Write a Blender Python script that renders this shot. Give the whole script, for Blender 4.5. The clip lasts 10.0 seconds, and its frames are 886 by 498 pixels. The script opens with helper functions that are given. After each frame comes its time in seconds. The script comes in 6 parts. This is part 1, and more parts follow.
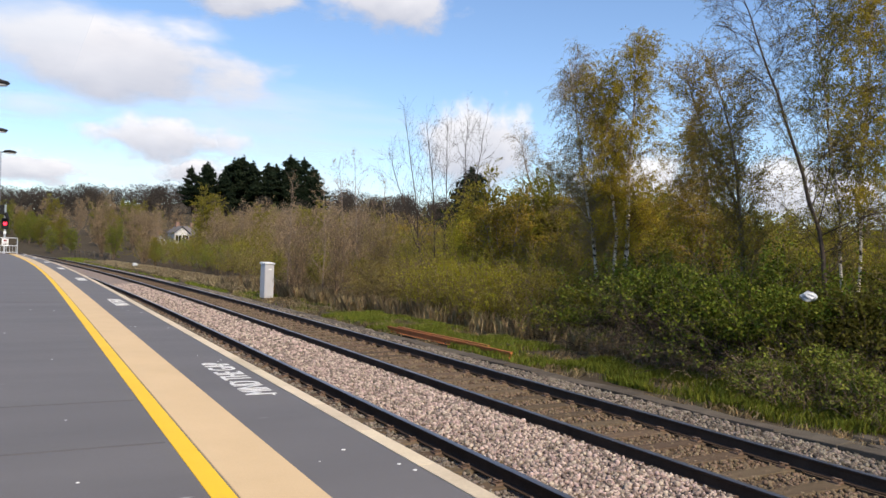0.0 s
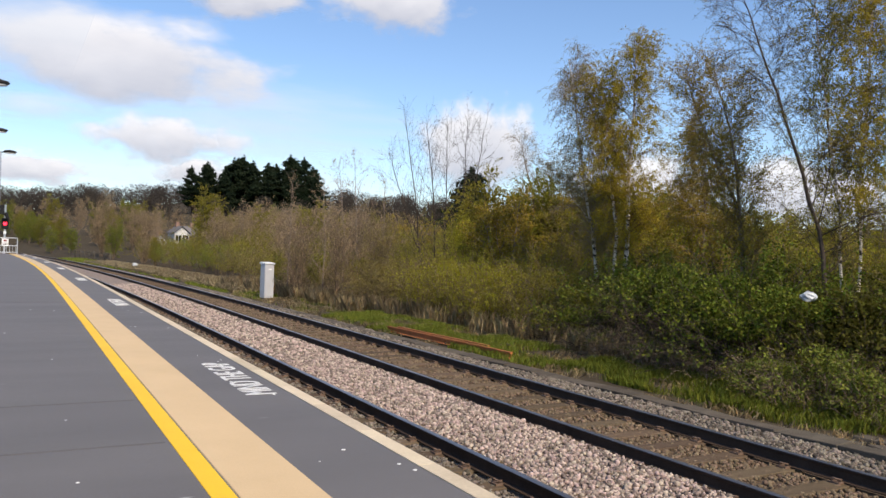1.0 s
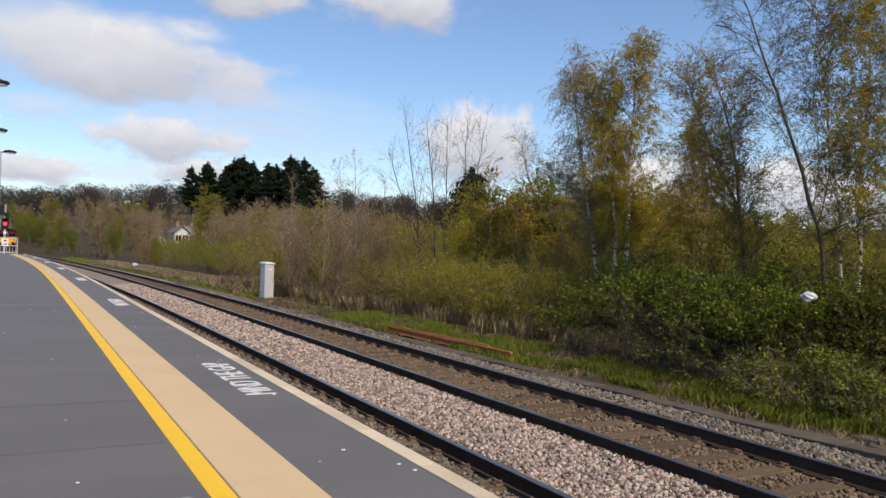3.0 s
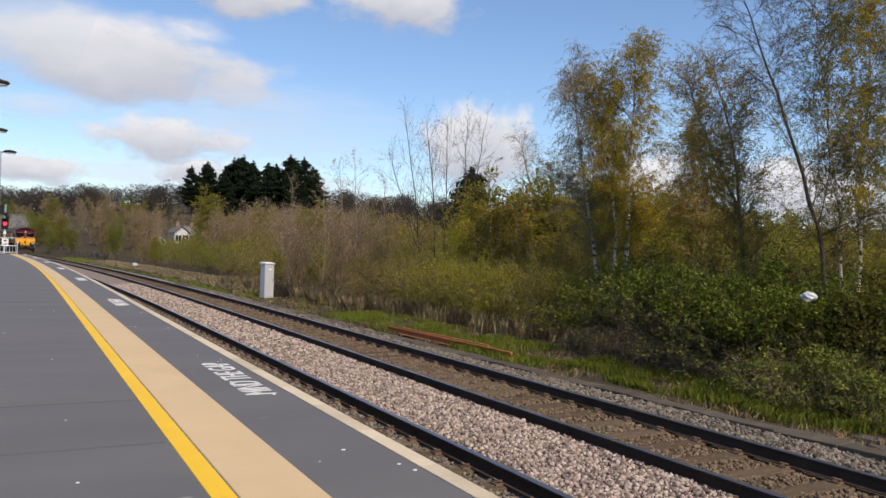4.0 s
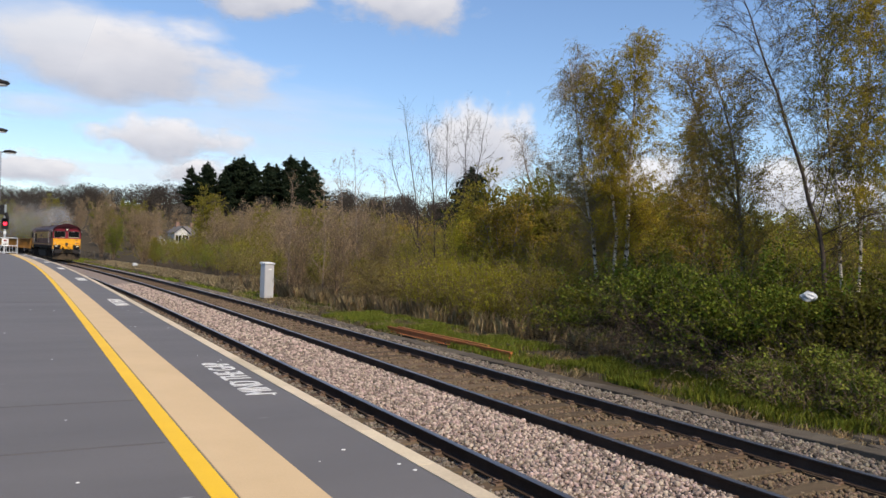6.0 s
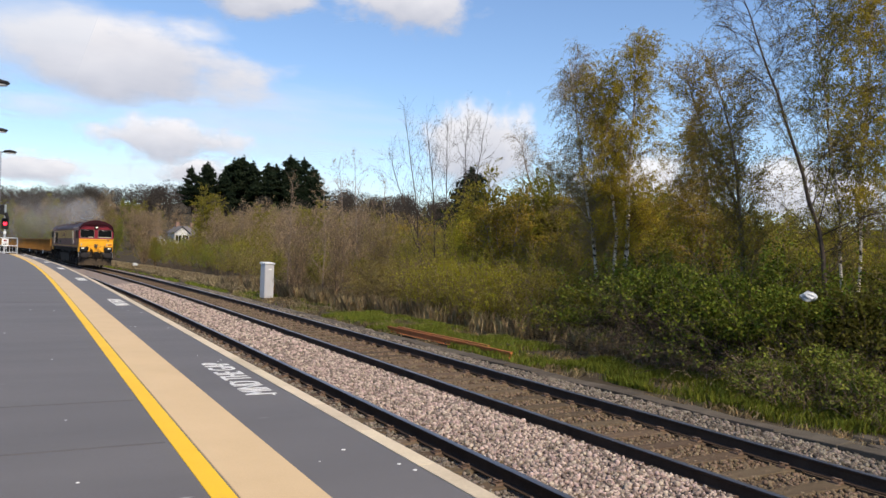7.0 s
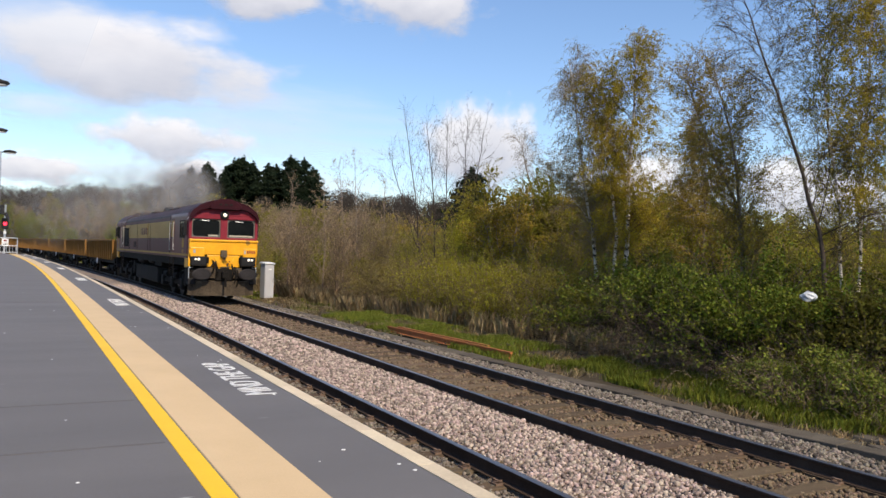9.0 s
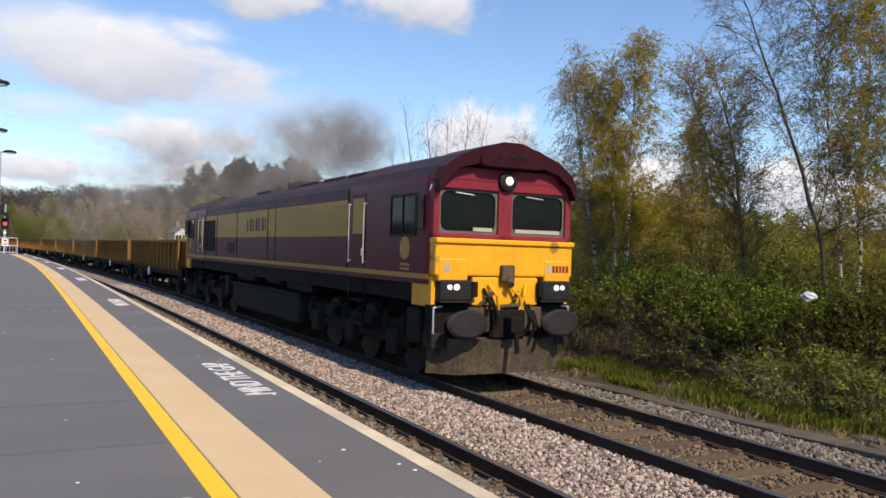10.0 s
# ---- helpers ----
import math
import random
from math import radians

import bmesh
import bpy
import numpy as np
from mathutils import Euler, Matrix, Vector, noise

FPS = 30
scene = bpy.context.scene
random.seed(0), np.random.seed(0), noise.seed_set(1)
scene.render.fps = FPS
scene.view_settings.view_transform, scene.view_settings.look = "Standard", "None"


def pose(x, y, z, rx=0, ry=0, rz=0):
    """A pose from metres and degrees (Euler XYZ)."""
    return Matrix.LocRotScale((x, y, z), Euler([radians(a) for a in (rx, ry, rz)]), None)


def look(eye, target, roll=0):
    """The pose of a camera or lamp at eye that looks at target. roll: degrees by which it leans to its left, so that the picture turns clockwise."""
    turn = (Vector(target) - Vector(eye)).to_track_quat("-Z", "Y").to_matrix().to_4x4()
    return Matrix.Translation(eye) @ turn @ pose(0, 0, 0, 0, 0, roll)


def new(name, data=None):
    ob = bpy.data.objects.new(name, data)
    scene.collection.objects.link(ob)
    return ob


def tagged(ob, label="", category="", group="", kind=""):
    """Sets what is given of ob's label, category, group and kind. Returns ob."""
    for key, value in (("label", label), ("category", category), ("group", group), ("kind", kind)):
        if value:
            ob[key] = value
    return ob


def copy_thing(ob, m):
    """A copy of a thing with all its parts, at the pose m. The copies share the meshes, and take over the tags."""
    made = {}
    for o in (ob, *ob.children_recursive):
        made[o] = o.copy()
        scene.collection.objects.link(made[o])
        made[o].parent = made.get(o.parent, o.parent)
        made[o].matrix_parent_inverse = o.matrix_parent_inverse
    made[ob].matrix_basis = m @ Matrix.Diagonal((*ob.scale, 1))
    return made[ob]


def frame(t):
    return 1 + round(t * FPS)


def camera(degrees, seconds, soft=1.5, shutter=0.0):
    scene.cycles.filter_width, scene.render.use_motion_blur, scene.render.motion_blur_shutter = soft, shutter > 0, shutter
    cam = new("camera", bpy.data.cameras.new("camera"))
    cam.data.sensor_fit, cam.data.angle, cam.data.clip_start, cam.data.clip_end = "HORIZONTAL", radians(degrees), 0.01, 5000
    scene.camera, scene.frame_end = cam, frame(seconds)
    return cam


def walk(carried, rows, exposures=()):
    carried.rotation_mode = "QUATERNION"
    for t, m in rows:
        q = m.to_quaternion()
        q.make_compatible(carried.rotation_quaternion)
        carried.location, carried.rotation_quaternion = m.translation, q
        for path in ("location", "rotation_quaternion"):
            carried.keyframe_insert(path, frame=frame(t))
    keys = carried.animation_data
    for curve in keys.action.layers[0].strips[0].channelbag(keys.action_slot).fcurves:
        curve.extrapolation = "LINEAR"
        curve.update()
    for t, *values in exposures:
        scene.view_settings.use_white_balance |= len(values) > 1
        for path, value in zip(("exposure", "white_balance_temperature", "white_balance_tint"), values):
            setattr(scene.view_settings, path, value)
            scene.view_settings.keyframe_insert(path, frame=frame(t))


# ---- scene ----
# The place in metres: the railhead is z = 0, y runs along the line, x across it.
EYE = Vector((0.0, 0.0, 2.104))
YAW, TILT, LEAN = 27.92, 0.233, 1.712
AIM = EYE + Vector((math.sin(radians(YAW)), math.cos(radians(YAW)), math.tan(radians(TILT))))
cam = camera(57.92, 10.0, soft=1.5)
walk(cam, [(0.0, look(EYE, AIM, LEAN)), (10.0, look(EYE, AIM, LEAN))],
     exposures=[(0.0, 0.14, 6500, 14), (1.2, 0.08, 6500, 14), (2.2, -0.10, 6500, 14), (4.5, -0.09, 6500, 14), (5.7, -0.06, 6500, 14), (7.2, 0.05, 6500, 14), (10.0, 0.10, 6500, 14)])

# ---- light ----
SUN_DIR = Vector((0.015, -0.80, 0.78)).normalized()
world = bpy.data.worlds.new("sky")
scene.world = world
world.use_nodes = True
wn = world.node_tree
sky = wn.nodes.new("ShaderNodeTexSky")
sky.sky_type, sky.sun_disc = "NISHITA", False
sky.sun_elevation = math.asin(SUN_DIR.z)
sky.sun_rotation = math.atan2(SUN_DIR.x, SUN_DIR.y)
sky.altitude, sky.air_density, sky.dust_density, sky.ozone_density = 80, 1.1, 0.15, 5.0
wn.links.new(sky.outputs[0], wn.nodes["Background"].inputs[0])
wn.nodes["Background"].inputs[1].default_value = 0.15
sun = new("sun", bpy.data.lights.new("sun", "SUN"))
sun.data.energy, sun.data.angle, sun.data.color = 5.0, radians(0.6), (1.0, 0.86, 0.64)
sun.matrix_world = look(SUN_DIR * 100, (0, 0, 0))

# ---- the line in plan: a gentle curve to the left ----
BEND_S = [-60, 10, 30, 50, 75, 110, 440]
BEND_K = [-0.00015, -0.00015, 0.00117, 0.00127, 0.00062, 0.00115, 0.00116]
LINE_S = np.arange(-60, 440, 0.25)
_th = np.cumsum(np.interp(LINE_S, BEND_S, BEND_K)) * 0.25
_th -= np.interp(0, LINE_S, _th)
_lx, _ly = -np.cumsum(np.sin(_th)) * 0.25, np.cumsum(np.cos(_th)) * 0.25
_lx += 2.063 - np.interp(0, LINE_S, _lx)
_ly -= np.interp(0, LINE_S, _ly)


def on_line(s, off, z=0.0):
    """The place s metres along the platform's edge and off metres to the right of it."""
    th = np.interp(s, LINE_S, _th)
    return Vector((np.interp(s, LINE_S, _lx) + off * math.cos(th), np.interp(s, LINE_S, _ly) + off * math.sin(th), z))


def heading(s):
    """Degrees by which the line has turned to the left at s."""
    return math.degrees(np.interp(s, LINE_S, _th))


PLAT = 0.938
RAIL_OFF = [0.746, 2.251, 4.071, 5.576]
FAR_MID = 4.824
END_S = 74.0

# ---- materials ----
def rgb(*c):
    return (*c, 1.0)


def material(name, a, b, rough=0.8, metal=0.0, scale=3.0, fine=40.0, bump=0.3, depth=0.01, speck=None, vary=0.0, island=False,
             stretch=(1, 1, 1), stain=None, soft=0.0):
    """A surface of two colours mixed by coarse and fine noise, with relief; vary: how far pieces differ in value."""
    m = bpy.data.materials.new(name)
    m.use_nodes = True
    t, N = m.node_tree, m.node_tree.nodes
    L = t.links.new
    out = N["Principled BSDF"]
    co = N.new("ShaderNodeTexCoord")
    mp = N.new("ShaderNodeMapping")
    mp.inputs["Scale"].default_value = stretch
    L(co.outputs["Object"], mp.inputs[0])

    def noise_tex(sc, det, rgh=0.6):
        n = N.new("ShaderNodeTexNoise")
        n.inputs["Scale"].default_value, n.inputs["Detail"].default_value, n.inputs["Roughness"].default_value = sc, det, rgh
        L(mp.outputs[0], n.inputs["Vector"])
        return n
    big, small = noise_tex(scale, 4), noise_tex(fine, 3)
    mix = N.new("ShaderNodeMix")
    mix.data_type = "RGBA"
    ramp = N.new("ShaderNodeMapRange")
    ramp.inputs["From Min"].default_value, ramp.inputs["From Max"].default_value = 0.32, 0.68
    add = N.new("ShaderNodeMath")
    add.operation = "MULTIPLY_ADD"
    add.inputs[1].default_value = 0.55
    sub = N.new("ShaderNodeMath")
    sub.operation = "MULTIPLY"
    sub.inputs[1].default_value = 0.45
    L(small.outputs[0], sub.inputs[0])
    L(big.outputs[0], add.inputs[0])
    L(sub.outputs[0], add.inputs[2])
    L(add.outputs[0], ramp.inputs[0])
    L(ramp.outputs[0], mix.inputs[0])
    mix.inputs[6].default_value, mix.inputs[7].default_value = rgb(*a), rgb(*b)
    col = mix.outputs[2]
    if speck:
        sp = noise_tex(speck[1], 1)
        th = N.new("ShaderNodeMapRange")
        th.inputs["From Min"].default_value, th.inputs["From Max"].default_value = speck[2], speck[2] + 0.06
        L(sp.outputs[0], th.inputs[0])
        m2 = N.new("ShaderNodeMix")
        m2.data_type = "RGBA"
        m2.inputs[7].default_value = rgb(*speck[0])
        L(th.outputs[0], m2.inputs[0])
        L(col, m2.inputs[6])
        col = m2.outputs[2]
    if vary:
        hsv = N.new("ShaderNodeHueSaturation")
        src = N.new("ShaderNodeNewGeometry").outputs["Random Per Island"] if island else N.new("ShaderNodeObjectInfo").outputs["Random"]
        mr = N.new("ShaderNodeMapRange")
        mr.inputs["To Min"].default_value, mr.inputs["To Max"].default_value = 1 - vary, 1 + vary
        L(src, mr.inputs[0])
        L(mr.outputs[0], hsv.inputs["Value"])
        w = N.new("ShaderNodeTexWhiteNoise")
        w.noise_dimensions = "1D"
        L(src, w.inputs["W"])
        mh = N.new("ShaderNodeMapRange")
        mh.inputs["To Min"].default_value, mh.inputs["To Max"].default_value = 0.5 - 0.05 * vary, 0.5 + 0.05 * vary
        L(w.outputs[0], mh.inputs[0])
        L(mh.outputs[0], hsv.inputs["Hue"])
        L(col, hsv.inputs["Color"])
        col = hsv.outputs[0]
    L(col, out.inputs["Base Color"])
    out.inputs["Roughness"].default_value, out.inputs["Metallic"].default_value = rough, metal
    if bump:
        bp = N.new("ShaderNodeBump")
        bp.inputs["Strength"].default_value, bp.inputs["Distance"].default_value = bump, depth
        L(small.outputs[0], bp.inputs["Height"])
        L(bp.outputs[0], out.inputs["Normal"])
    if soft:
        out.inputs["Subsurface Weight"].default_value = 0.0
        tr = N.new("ShaderNodeBsdfTranslucent")
        L(col, tr.inputs[0])
        ms = N.new("ShaderNodeMixShader")
        ms.inputs[0].default_value = soft
        L(out.outputs[0], ms.inputs[1])
        L(tr.outputs[0], ms.inputs[2])
        L(ms.outputs[0], N["Material Output"].inputs[0])
    return m


def glow(name, c, strength):
    m = bpy.data.materials.new(name)
    m.use_nodes = True
    b = m.node_tree.nodes["Principled BSDF"]
    b.inputs["Base Color"].default_value = rgb(*c)
    b.inputs["Emission Color"].default_value = rgb(*c)
    b.inputs["Emission Strength"].default_value = strength
    return m


TARMAC = material("tarmac", (0.102, 0.097, 0.095), (0.150, 0.142, 0.139), 0.72, scale=0.9, fine=160, bump=0.35, depth=0.004, stretch=(0.35, 1.6, 1), speck=((0.5, 0.5, 0.5), 9.0, 0.80))
BUFF = material("buff_paint", (0.55, 0.40, 0.22), (0.64, 0.47, 0.27), 0.75, scale=1.5, fine=120, bump=0.2, depth=0.003)
YELLOW_LINE = material("yellow_line_paint", (0.78, 0.46, 0.005), (0.86, 0.54, 0.012), 0.6, scale=2, fine=90, bump=0.15, depth=0.002)
COPING = material("cream_coping", (0.46, 0.38, 0.26), (0.66, 0.56, 0.40), 0.8, scale=2.5, fine=60, bump=0.3, depth=0.004, vary=0.1)
WHITE_PAINT = material("white_paint", (0.58, 0.58, 0.57), (0.74, 0.74, 0.73), 0.7, scale=6, fine=80, bump=0.15, depth=0.002)
PLAT_WALL = material("platform_wall", (0.12, 0.10, 0.08), (0.24, 0.21, 0.18), 0.9, scale=2, fine=30, bump=0.5)
EARTH = material("earth", (0.042, 0.033, 0.023), (0.078, 0.064, 0.040), 0.95, scale=0.5, fine=9, bump=0.8, depth=0.05)
BALLAST_BASE = material("ballast_bed", (0.17, 0.135, 0.11), (0.30, 0.25, 0.21), 0.95, scale=5, fine=22, bump=1.0, depth=0.05)
PINK_BED = material("pink_ballast_bed", (0.20, 0.155, 0.13), (0.34, 0.28, 0.24), 0.95, scale=9, fine=30, bump=1.0, depth=0.05)
BALLAST_PINK = material("pink_ballast", (0.235, 0.18, 0.153), (0.37, 0.305, 0.262), 0.9, scale=8, fine=60, bump=0.4, vary=0.65, island=True)
BALLAST_GREY = material("grey_ballast", (0.10, 0.084, 0.068), (0.205, 0.178, 0.148), 0.9, scale=8, fine=60, bump=0.4, vary=0.62, island=True)
BALLAST_DIRTY = material("dirty_ballast", (0.10, 0.07, 0.045), (0.19, 0.145, 0.10), 0.95, scale=8, fine=60, bump=0.4, vary=0.4, island=True)
DIRTY_BED = material("oily_bed", (0.075, 0.052, 0.034), (0.15, 0.108, 0.072), 0.95, scale=4, fine=24, bump=1.0, depth=0.04)
RAIL_SIDE = material("rail_steel_dark", (0.040, 0.027, 0.019), (0.080, 0.055, 0.040), 0.85, 0.0, scale=3, fine=50, bump=0.3, depth=0.003)
RAIL_HEAD = material("rail_head_worn", (0.26, 0.235, 0.22), (0.38, 0.35, 0.33), 0.38, 0.9, scale=2, fine=60, bump=0.05, depth=0.001)
SLEEPER = material("sleeper_brown", (0.082, 0.058, 0.038), (0.145, 0.105, 0.07), 0.9, scale=3, fine=35, bump=0.6, vary=0.25, stretch=(1, 4, 1))
RUSTY = material("rust", (0.30, 0.095, 0.028), (0.50, 0.18, 0.05), 0.85, 0.1, scale=4, fine=50, bump=0.5)
CLIP = material("rail_clip_rust", (0.13, 0.085, 0.06), (0.22, 0.15, 0.11), 0.7, 0.3, scale=20, fine=90)
CONCRETE = material("weathered_concrete", (0.055, 0.047, 0.037), (0.125, 0.108, 0.086), 0.9, scale=3, fine=40, bump=0.4, vary=0.15)
GREY_CASE = material("grey_case_paint", (0.40, 0.41, 0.44), (0.47, 0.48, 0.51), 0.5, 0.0, scale=2, fine=25, bump=0.05)
GALV = material("galvanised", (0.42, 0.44, 0.46), (0.55, 0.57, 0.59), 0.45, 0.7, scale=6, fine=40, bump=0.1)
BLACK = material("black_paint", (0.012, 0.012, 0.013), (0.025, 0.025, 0.027), 0.6, scale=5, fine=40, bump=0.1)
MAROON = material("maroon_livery", (0.085, 0.008, 0.020), (0.12, 0.014, 0.028), 0.32, 0.0, scale=1.2, fine=20, bump=0.03, depth=0.004)
MAROON_DULL = material("maroon_weathered", (0.066, 0.007, 0.015), (0.096, 0.013, 0.022), 0.42, 0.0, scale=1.0, fine=14, bump=0.05, depth=0.004)
RED_FRAME = material("red_cab_frame", (0.165, 0.020, 0.032), (0.235, 0.034, 0.046), 0.35, scale=2, fine=30, bump=0.03)
GOLD = material("gold_band", (0.36, 0.20, 0.032), (0.47, 0.28, 0.06), 0.4, 0.0, scale=1.3, fine=18, bump=0.05, stretch=(0.4, 1, 2))
NOSE_YELLOW = material("warning_yellow", (0.66, 0.29, 0.003), (0.80, 0.39, 0.005), 0.4, scale=1.8, fine=14, bump=0.05, speck=((0.30, 0.15, 0.02), 2.6, 0.66))
BROW = material("dark_maroon_brow", (0.020, 0.004, 0.007), (0.042, 0.008, 0.012), 0.5, scale=1.2, fine=14, bump=0.08)
RUBBER = material("grey_rubber_seal", (0.075, 0.072, 0.065), (0.13, 0.125, 0.11), 0.8, scale=5, fine=40, bump=0.1)
CREAM = material("cream_cab_sill", (0.30, 0.28, 0.22), (0.42, 0.40, 0.32), 0.6, scale=4, fine=30, bump=0.05)
BUFFER = material("greasy_buffer_steel", (0.014, 0.013, 0.014), (0.034, 0.031, 0.032), 0.65, scale=3, fine=30, bump=0.1)
ROOF_GRIME = material("sooty_roof", (0.022, 0.015, 0.018), (0.065, 0.04, 0.046), 0.55, scale=1.0, fine=12, bump=0.1)
UNDER = material("underframe_grime", (0.005, 0.0045, 0.004), (0.016, 0.0135, 0.0115), 0.8, scale=2, fine=18, bump=0.3)
UNDER_LIGHT = material("dusty_tank", (0.010, 0.009, 0.008), (0.026, 0.023, 0.020), 0.8, scale=2, fine=18, bump=0.3)
VALANCE = material("dirty_valance", (0.022, 0.017, 0.012), (0.13, 0.10, 0.07), 0.75, scale=2.2, fine=18, bump=0.2)
WHEEL = material("wheel_steel", (0.015, 0.012, 0.010), (0.04, 0.033, 0.028), 0.7, 0.2, scale=5, fine=30)
WAGON = material("ochre_wagon_side", (0.16, 0.078, 0.022), (0.28, 0.145, 0.042), 0.75, scale=1.2, fine=14, bump=0.2, stretch=(1, 1, 0.5))
WAGON_IN = material("wagon_inside_rust", (0.10, 0.055, 0.03), (0.18, 0.10, 0.05), 0.9, scale=1.5, fine=14, bump=0.3)
GLASS = material("cab_glass", (0.005, 0.006, 0.007), (0.010, 0.012, 0.013), 0.08, scale=1, fine=3, bump=0.0)
GLASS.node_tree.nodes["Principled BSDF"].inputs["Specular IOR Level"].default_value = 0.08
LAMP_ON = glow("headlight_on", (1.0, 0.88, 0.68), 0.7)
MARKER_ON = glow("marker_light_on", (1.0, 0.92, 0.75), 0.6)
RED_ON = glow("signal_red_on", (1.0, 0.02, 0.04), 4.0)
BAG_WHITE = material("bag_plastic", (0.34, 0.36, 0.38), (0.5, 0.52, 0.54), 0.4, scale=6, fine=30, bump=0.5)
for _m in (UNDER, UNDER_LIGHT, VALANCE, ROOF_GRIME, BLACK, RAIL_SIDE, BALLAST_BASE, PINK_BED, BALLAST_PINK, BALLAST_GREY, BALLAST_DIRTY, DIRTY_BED, SLEEPER, EARTH, CONCRETE):
    _m.node_tree.nodes["Principled BSDF"].inputs["Specular IOR Level"].default_value = 0.12
for _m in (MAROON_DULL, GOLD, MAROON, WAGON, RED_FRAME, BROW, BUFFER):
    _m.node_tree.nodes["Principled BSDF"].inputs["Specular IOR Level"].default_value = 0.10
JOINT = material("tarmac_joint", (0.092, 0.088, 0.086), (0.122, 0.116, 0.114), 0.9, scale=3, fine=40, bump=0.2)
RAIL_GREY = material("worn_handrail_paint", (0.26, 0.25, 0.24), (0.42, 0.41, 0.40), 0.6, scale=6, fine=40, bump=0.05)
SIGN_WHITE = material("sign_white", (0.66, 0.67, 0.66), (0.74, 0.75, 0.74), 0.5, scale=4, fine=30, bump=0.02)


# ---- building helpers ----
def mesh_of(name, verts, faces, mats=(), index=None, smooth=False):
    me = bpy.data.meshes.new(name)
    me.from_pydata([tuple(v) for v in verts], [], faces)
    for m in mats:
        me.materials.append(m)
    if index is not None:
        me.polygons.foreach_set("material_index", index)
    if smooth:
        me.polygons.foreach_set("use_smooth", [True] * len(me.polygons))
    me.update()
    return me


def part(name, bm, mat, parent=None, label="", smooth=False):
    """Links a bmesh (or a mesh) as one mesh object under a thing or a part."""
    if isinstance(bm, bmesh.types.BMesh):
        bmesh.ops.recalc_face_normals(bm, faces=bm.faces)
        me = bpy.data.meshes.new(name)
        bm.to_mesh(me)
        bm.free()
        me.materials.append(mat)
        if smooth:
            for q in me.polygons:
                q.use_smooth = True
    else:
        me = bm
    ob = new(name, me)
    if parent:
        ob.parent = parent
    if label:
        tagged(ob, label)
    return ob


def box(bm, x0, x1, y0, y1, z0, z1, bevel=0.0):
    g = bmesh.ops.create_cube(bm, size=1.0)
    for v in g["verts"]:
        v.co = Vector((x0 + (v.co.x + 0.5) * (x1 - x0), y0 + (v.co.y + 0.5) * (y1 - y0), z0 + (v.co.z + 0.5) * (z1 - z0)))
    if bevel:
        es = list({e for v in g["verts"] for e in v.link_edges})
        bmesh.ops.bevel(bm, geom=es, offset=bevel, segments=2, affect="EDGES", profile=0.5)
    return bm


def boxes(*rows, bevel=0.0):
    bm = bmesh.new()
    for r in rows:
        box(bm, *r, bevel=bevel)
    return bm


def rod(bm, a, b, r, n=8, r2=None):
    """A round bar from a to b."""
    a, b = Vector(a), Vector(b)
    d = b - a
    m = Matrix.Translation((a + b) / 2) @ d.to_track_quat("Z", "Y").to_matrix().to_4x4()
    bmesh.ops.create_cone(bm, cap_ends=True, segments=n, radius1=r, radius2=r if r2 is None else r2, depth=d.length, matrix=m)
    return bm


def rods(*rows, n=8):
    bm = bmesh.new()
    for a, b, r in rows:
        rod(bm, a, b, r, n)
    return bm


def lathe(rows, axis="y", n=20):
    """A turned body: rows of (radius, place along the axis)."""
    bm = bmesh.new()
    rings = []
    for r, a in rows:
        ring = []
        for i in range(n):
            w = 2 * math.pi * i / n
            c, s = r * math.cos(w), r * math.sin(w)
            ring.append(bm.verts.new({"y": (c, a, s), "x": (a, c, s), "z": (c, s, a)}[axis]))
        rings.append(ring)
    for p, q in zip(rings, rings[1:]):
        for i in range(n):
            bm.faces.new((p[i], p[(i + 1) % n], q[(i + 1) % n], q[i]))
    bm.faces.new(rings[0])
    bm.faces.new(rings[-1][::-1])
    return bm


def sweep(name, profile, s0, s1, step, mat, closed=True, mats=None, pick=None):
    """A bar of that profile (off, z) along the line."""
    ss = np.linspace(s0, s1, max(2, int(round((s1 - s0) / step)) + 1))
    n = len(profile)
    vs = [on_line(s, o, z) for s in ss for o, z in profile]
    fs, ix = [], []
    for i in range(len(ss) - 1):
        for j in range(n if closed else n - 1):
            k = (j + 1) % n
            fs.append((i * n + j, i * n + k, (i + 1) * n + k, (i + 1) * n + j))
            ix.append(pick(j) if pick else 0)
    if closed:
        fs += [tuple(range(n))[::-1], tuple((len(ss) - 1) * n + j for j in range(n))]
        ix += [0, 0]
    return mesh_of(name, vs, fs, mats or [mat], ix)


def empty(name, m=None):
    e = new(name)
    e.empty_display_size = 0.3
    if m is not None:
        e.matrix_world = m
    return e


# ---- ground ----
def spaced(lo, hi, fine_lo, fine_hi, fine, grow=1.18):
    a = list(np.arange(fine_lo, fine_hi + fine / 2, fine))
    st = fine
    while a[-1] < hi:
        st *= grow
        a.append(a[-1] + st)
    st = fine
    while a[0] > lo:
        st *= grow
        a.insert(0, a[0] - st)
    return np.array(a)


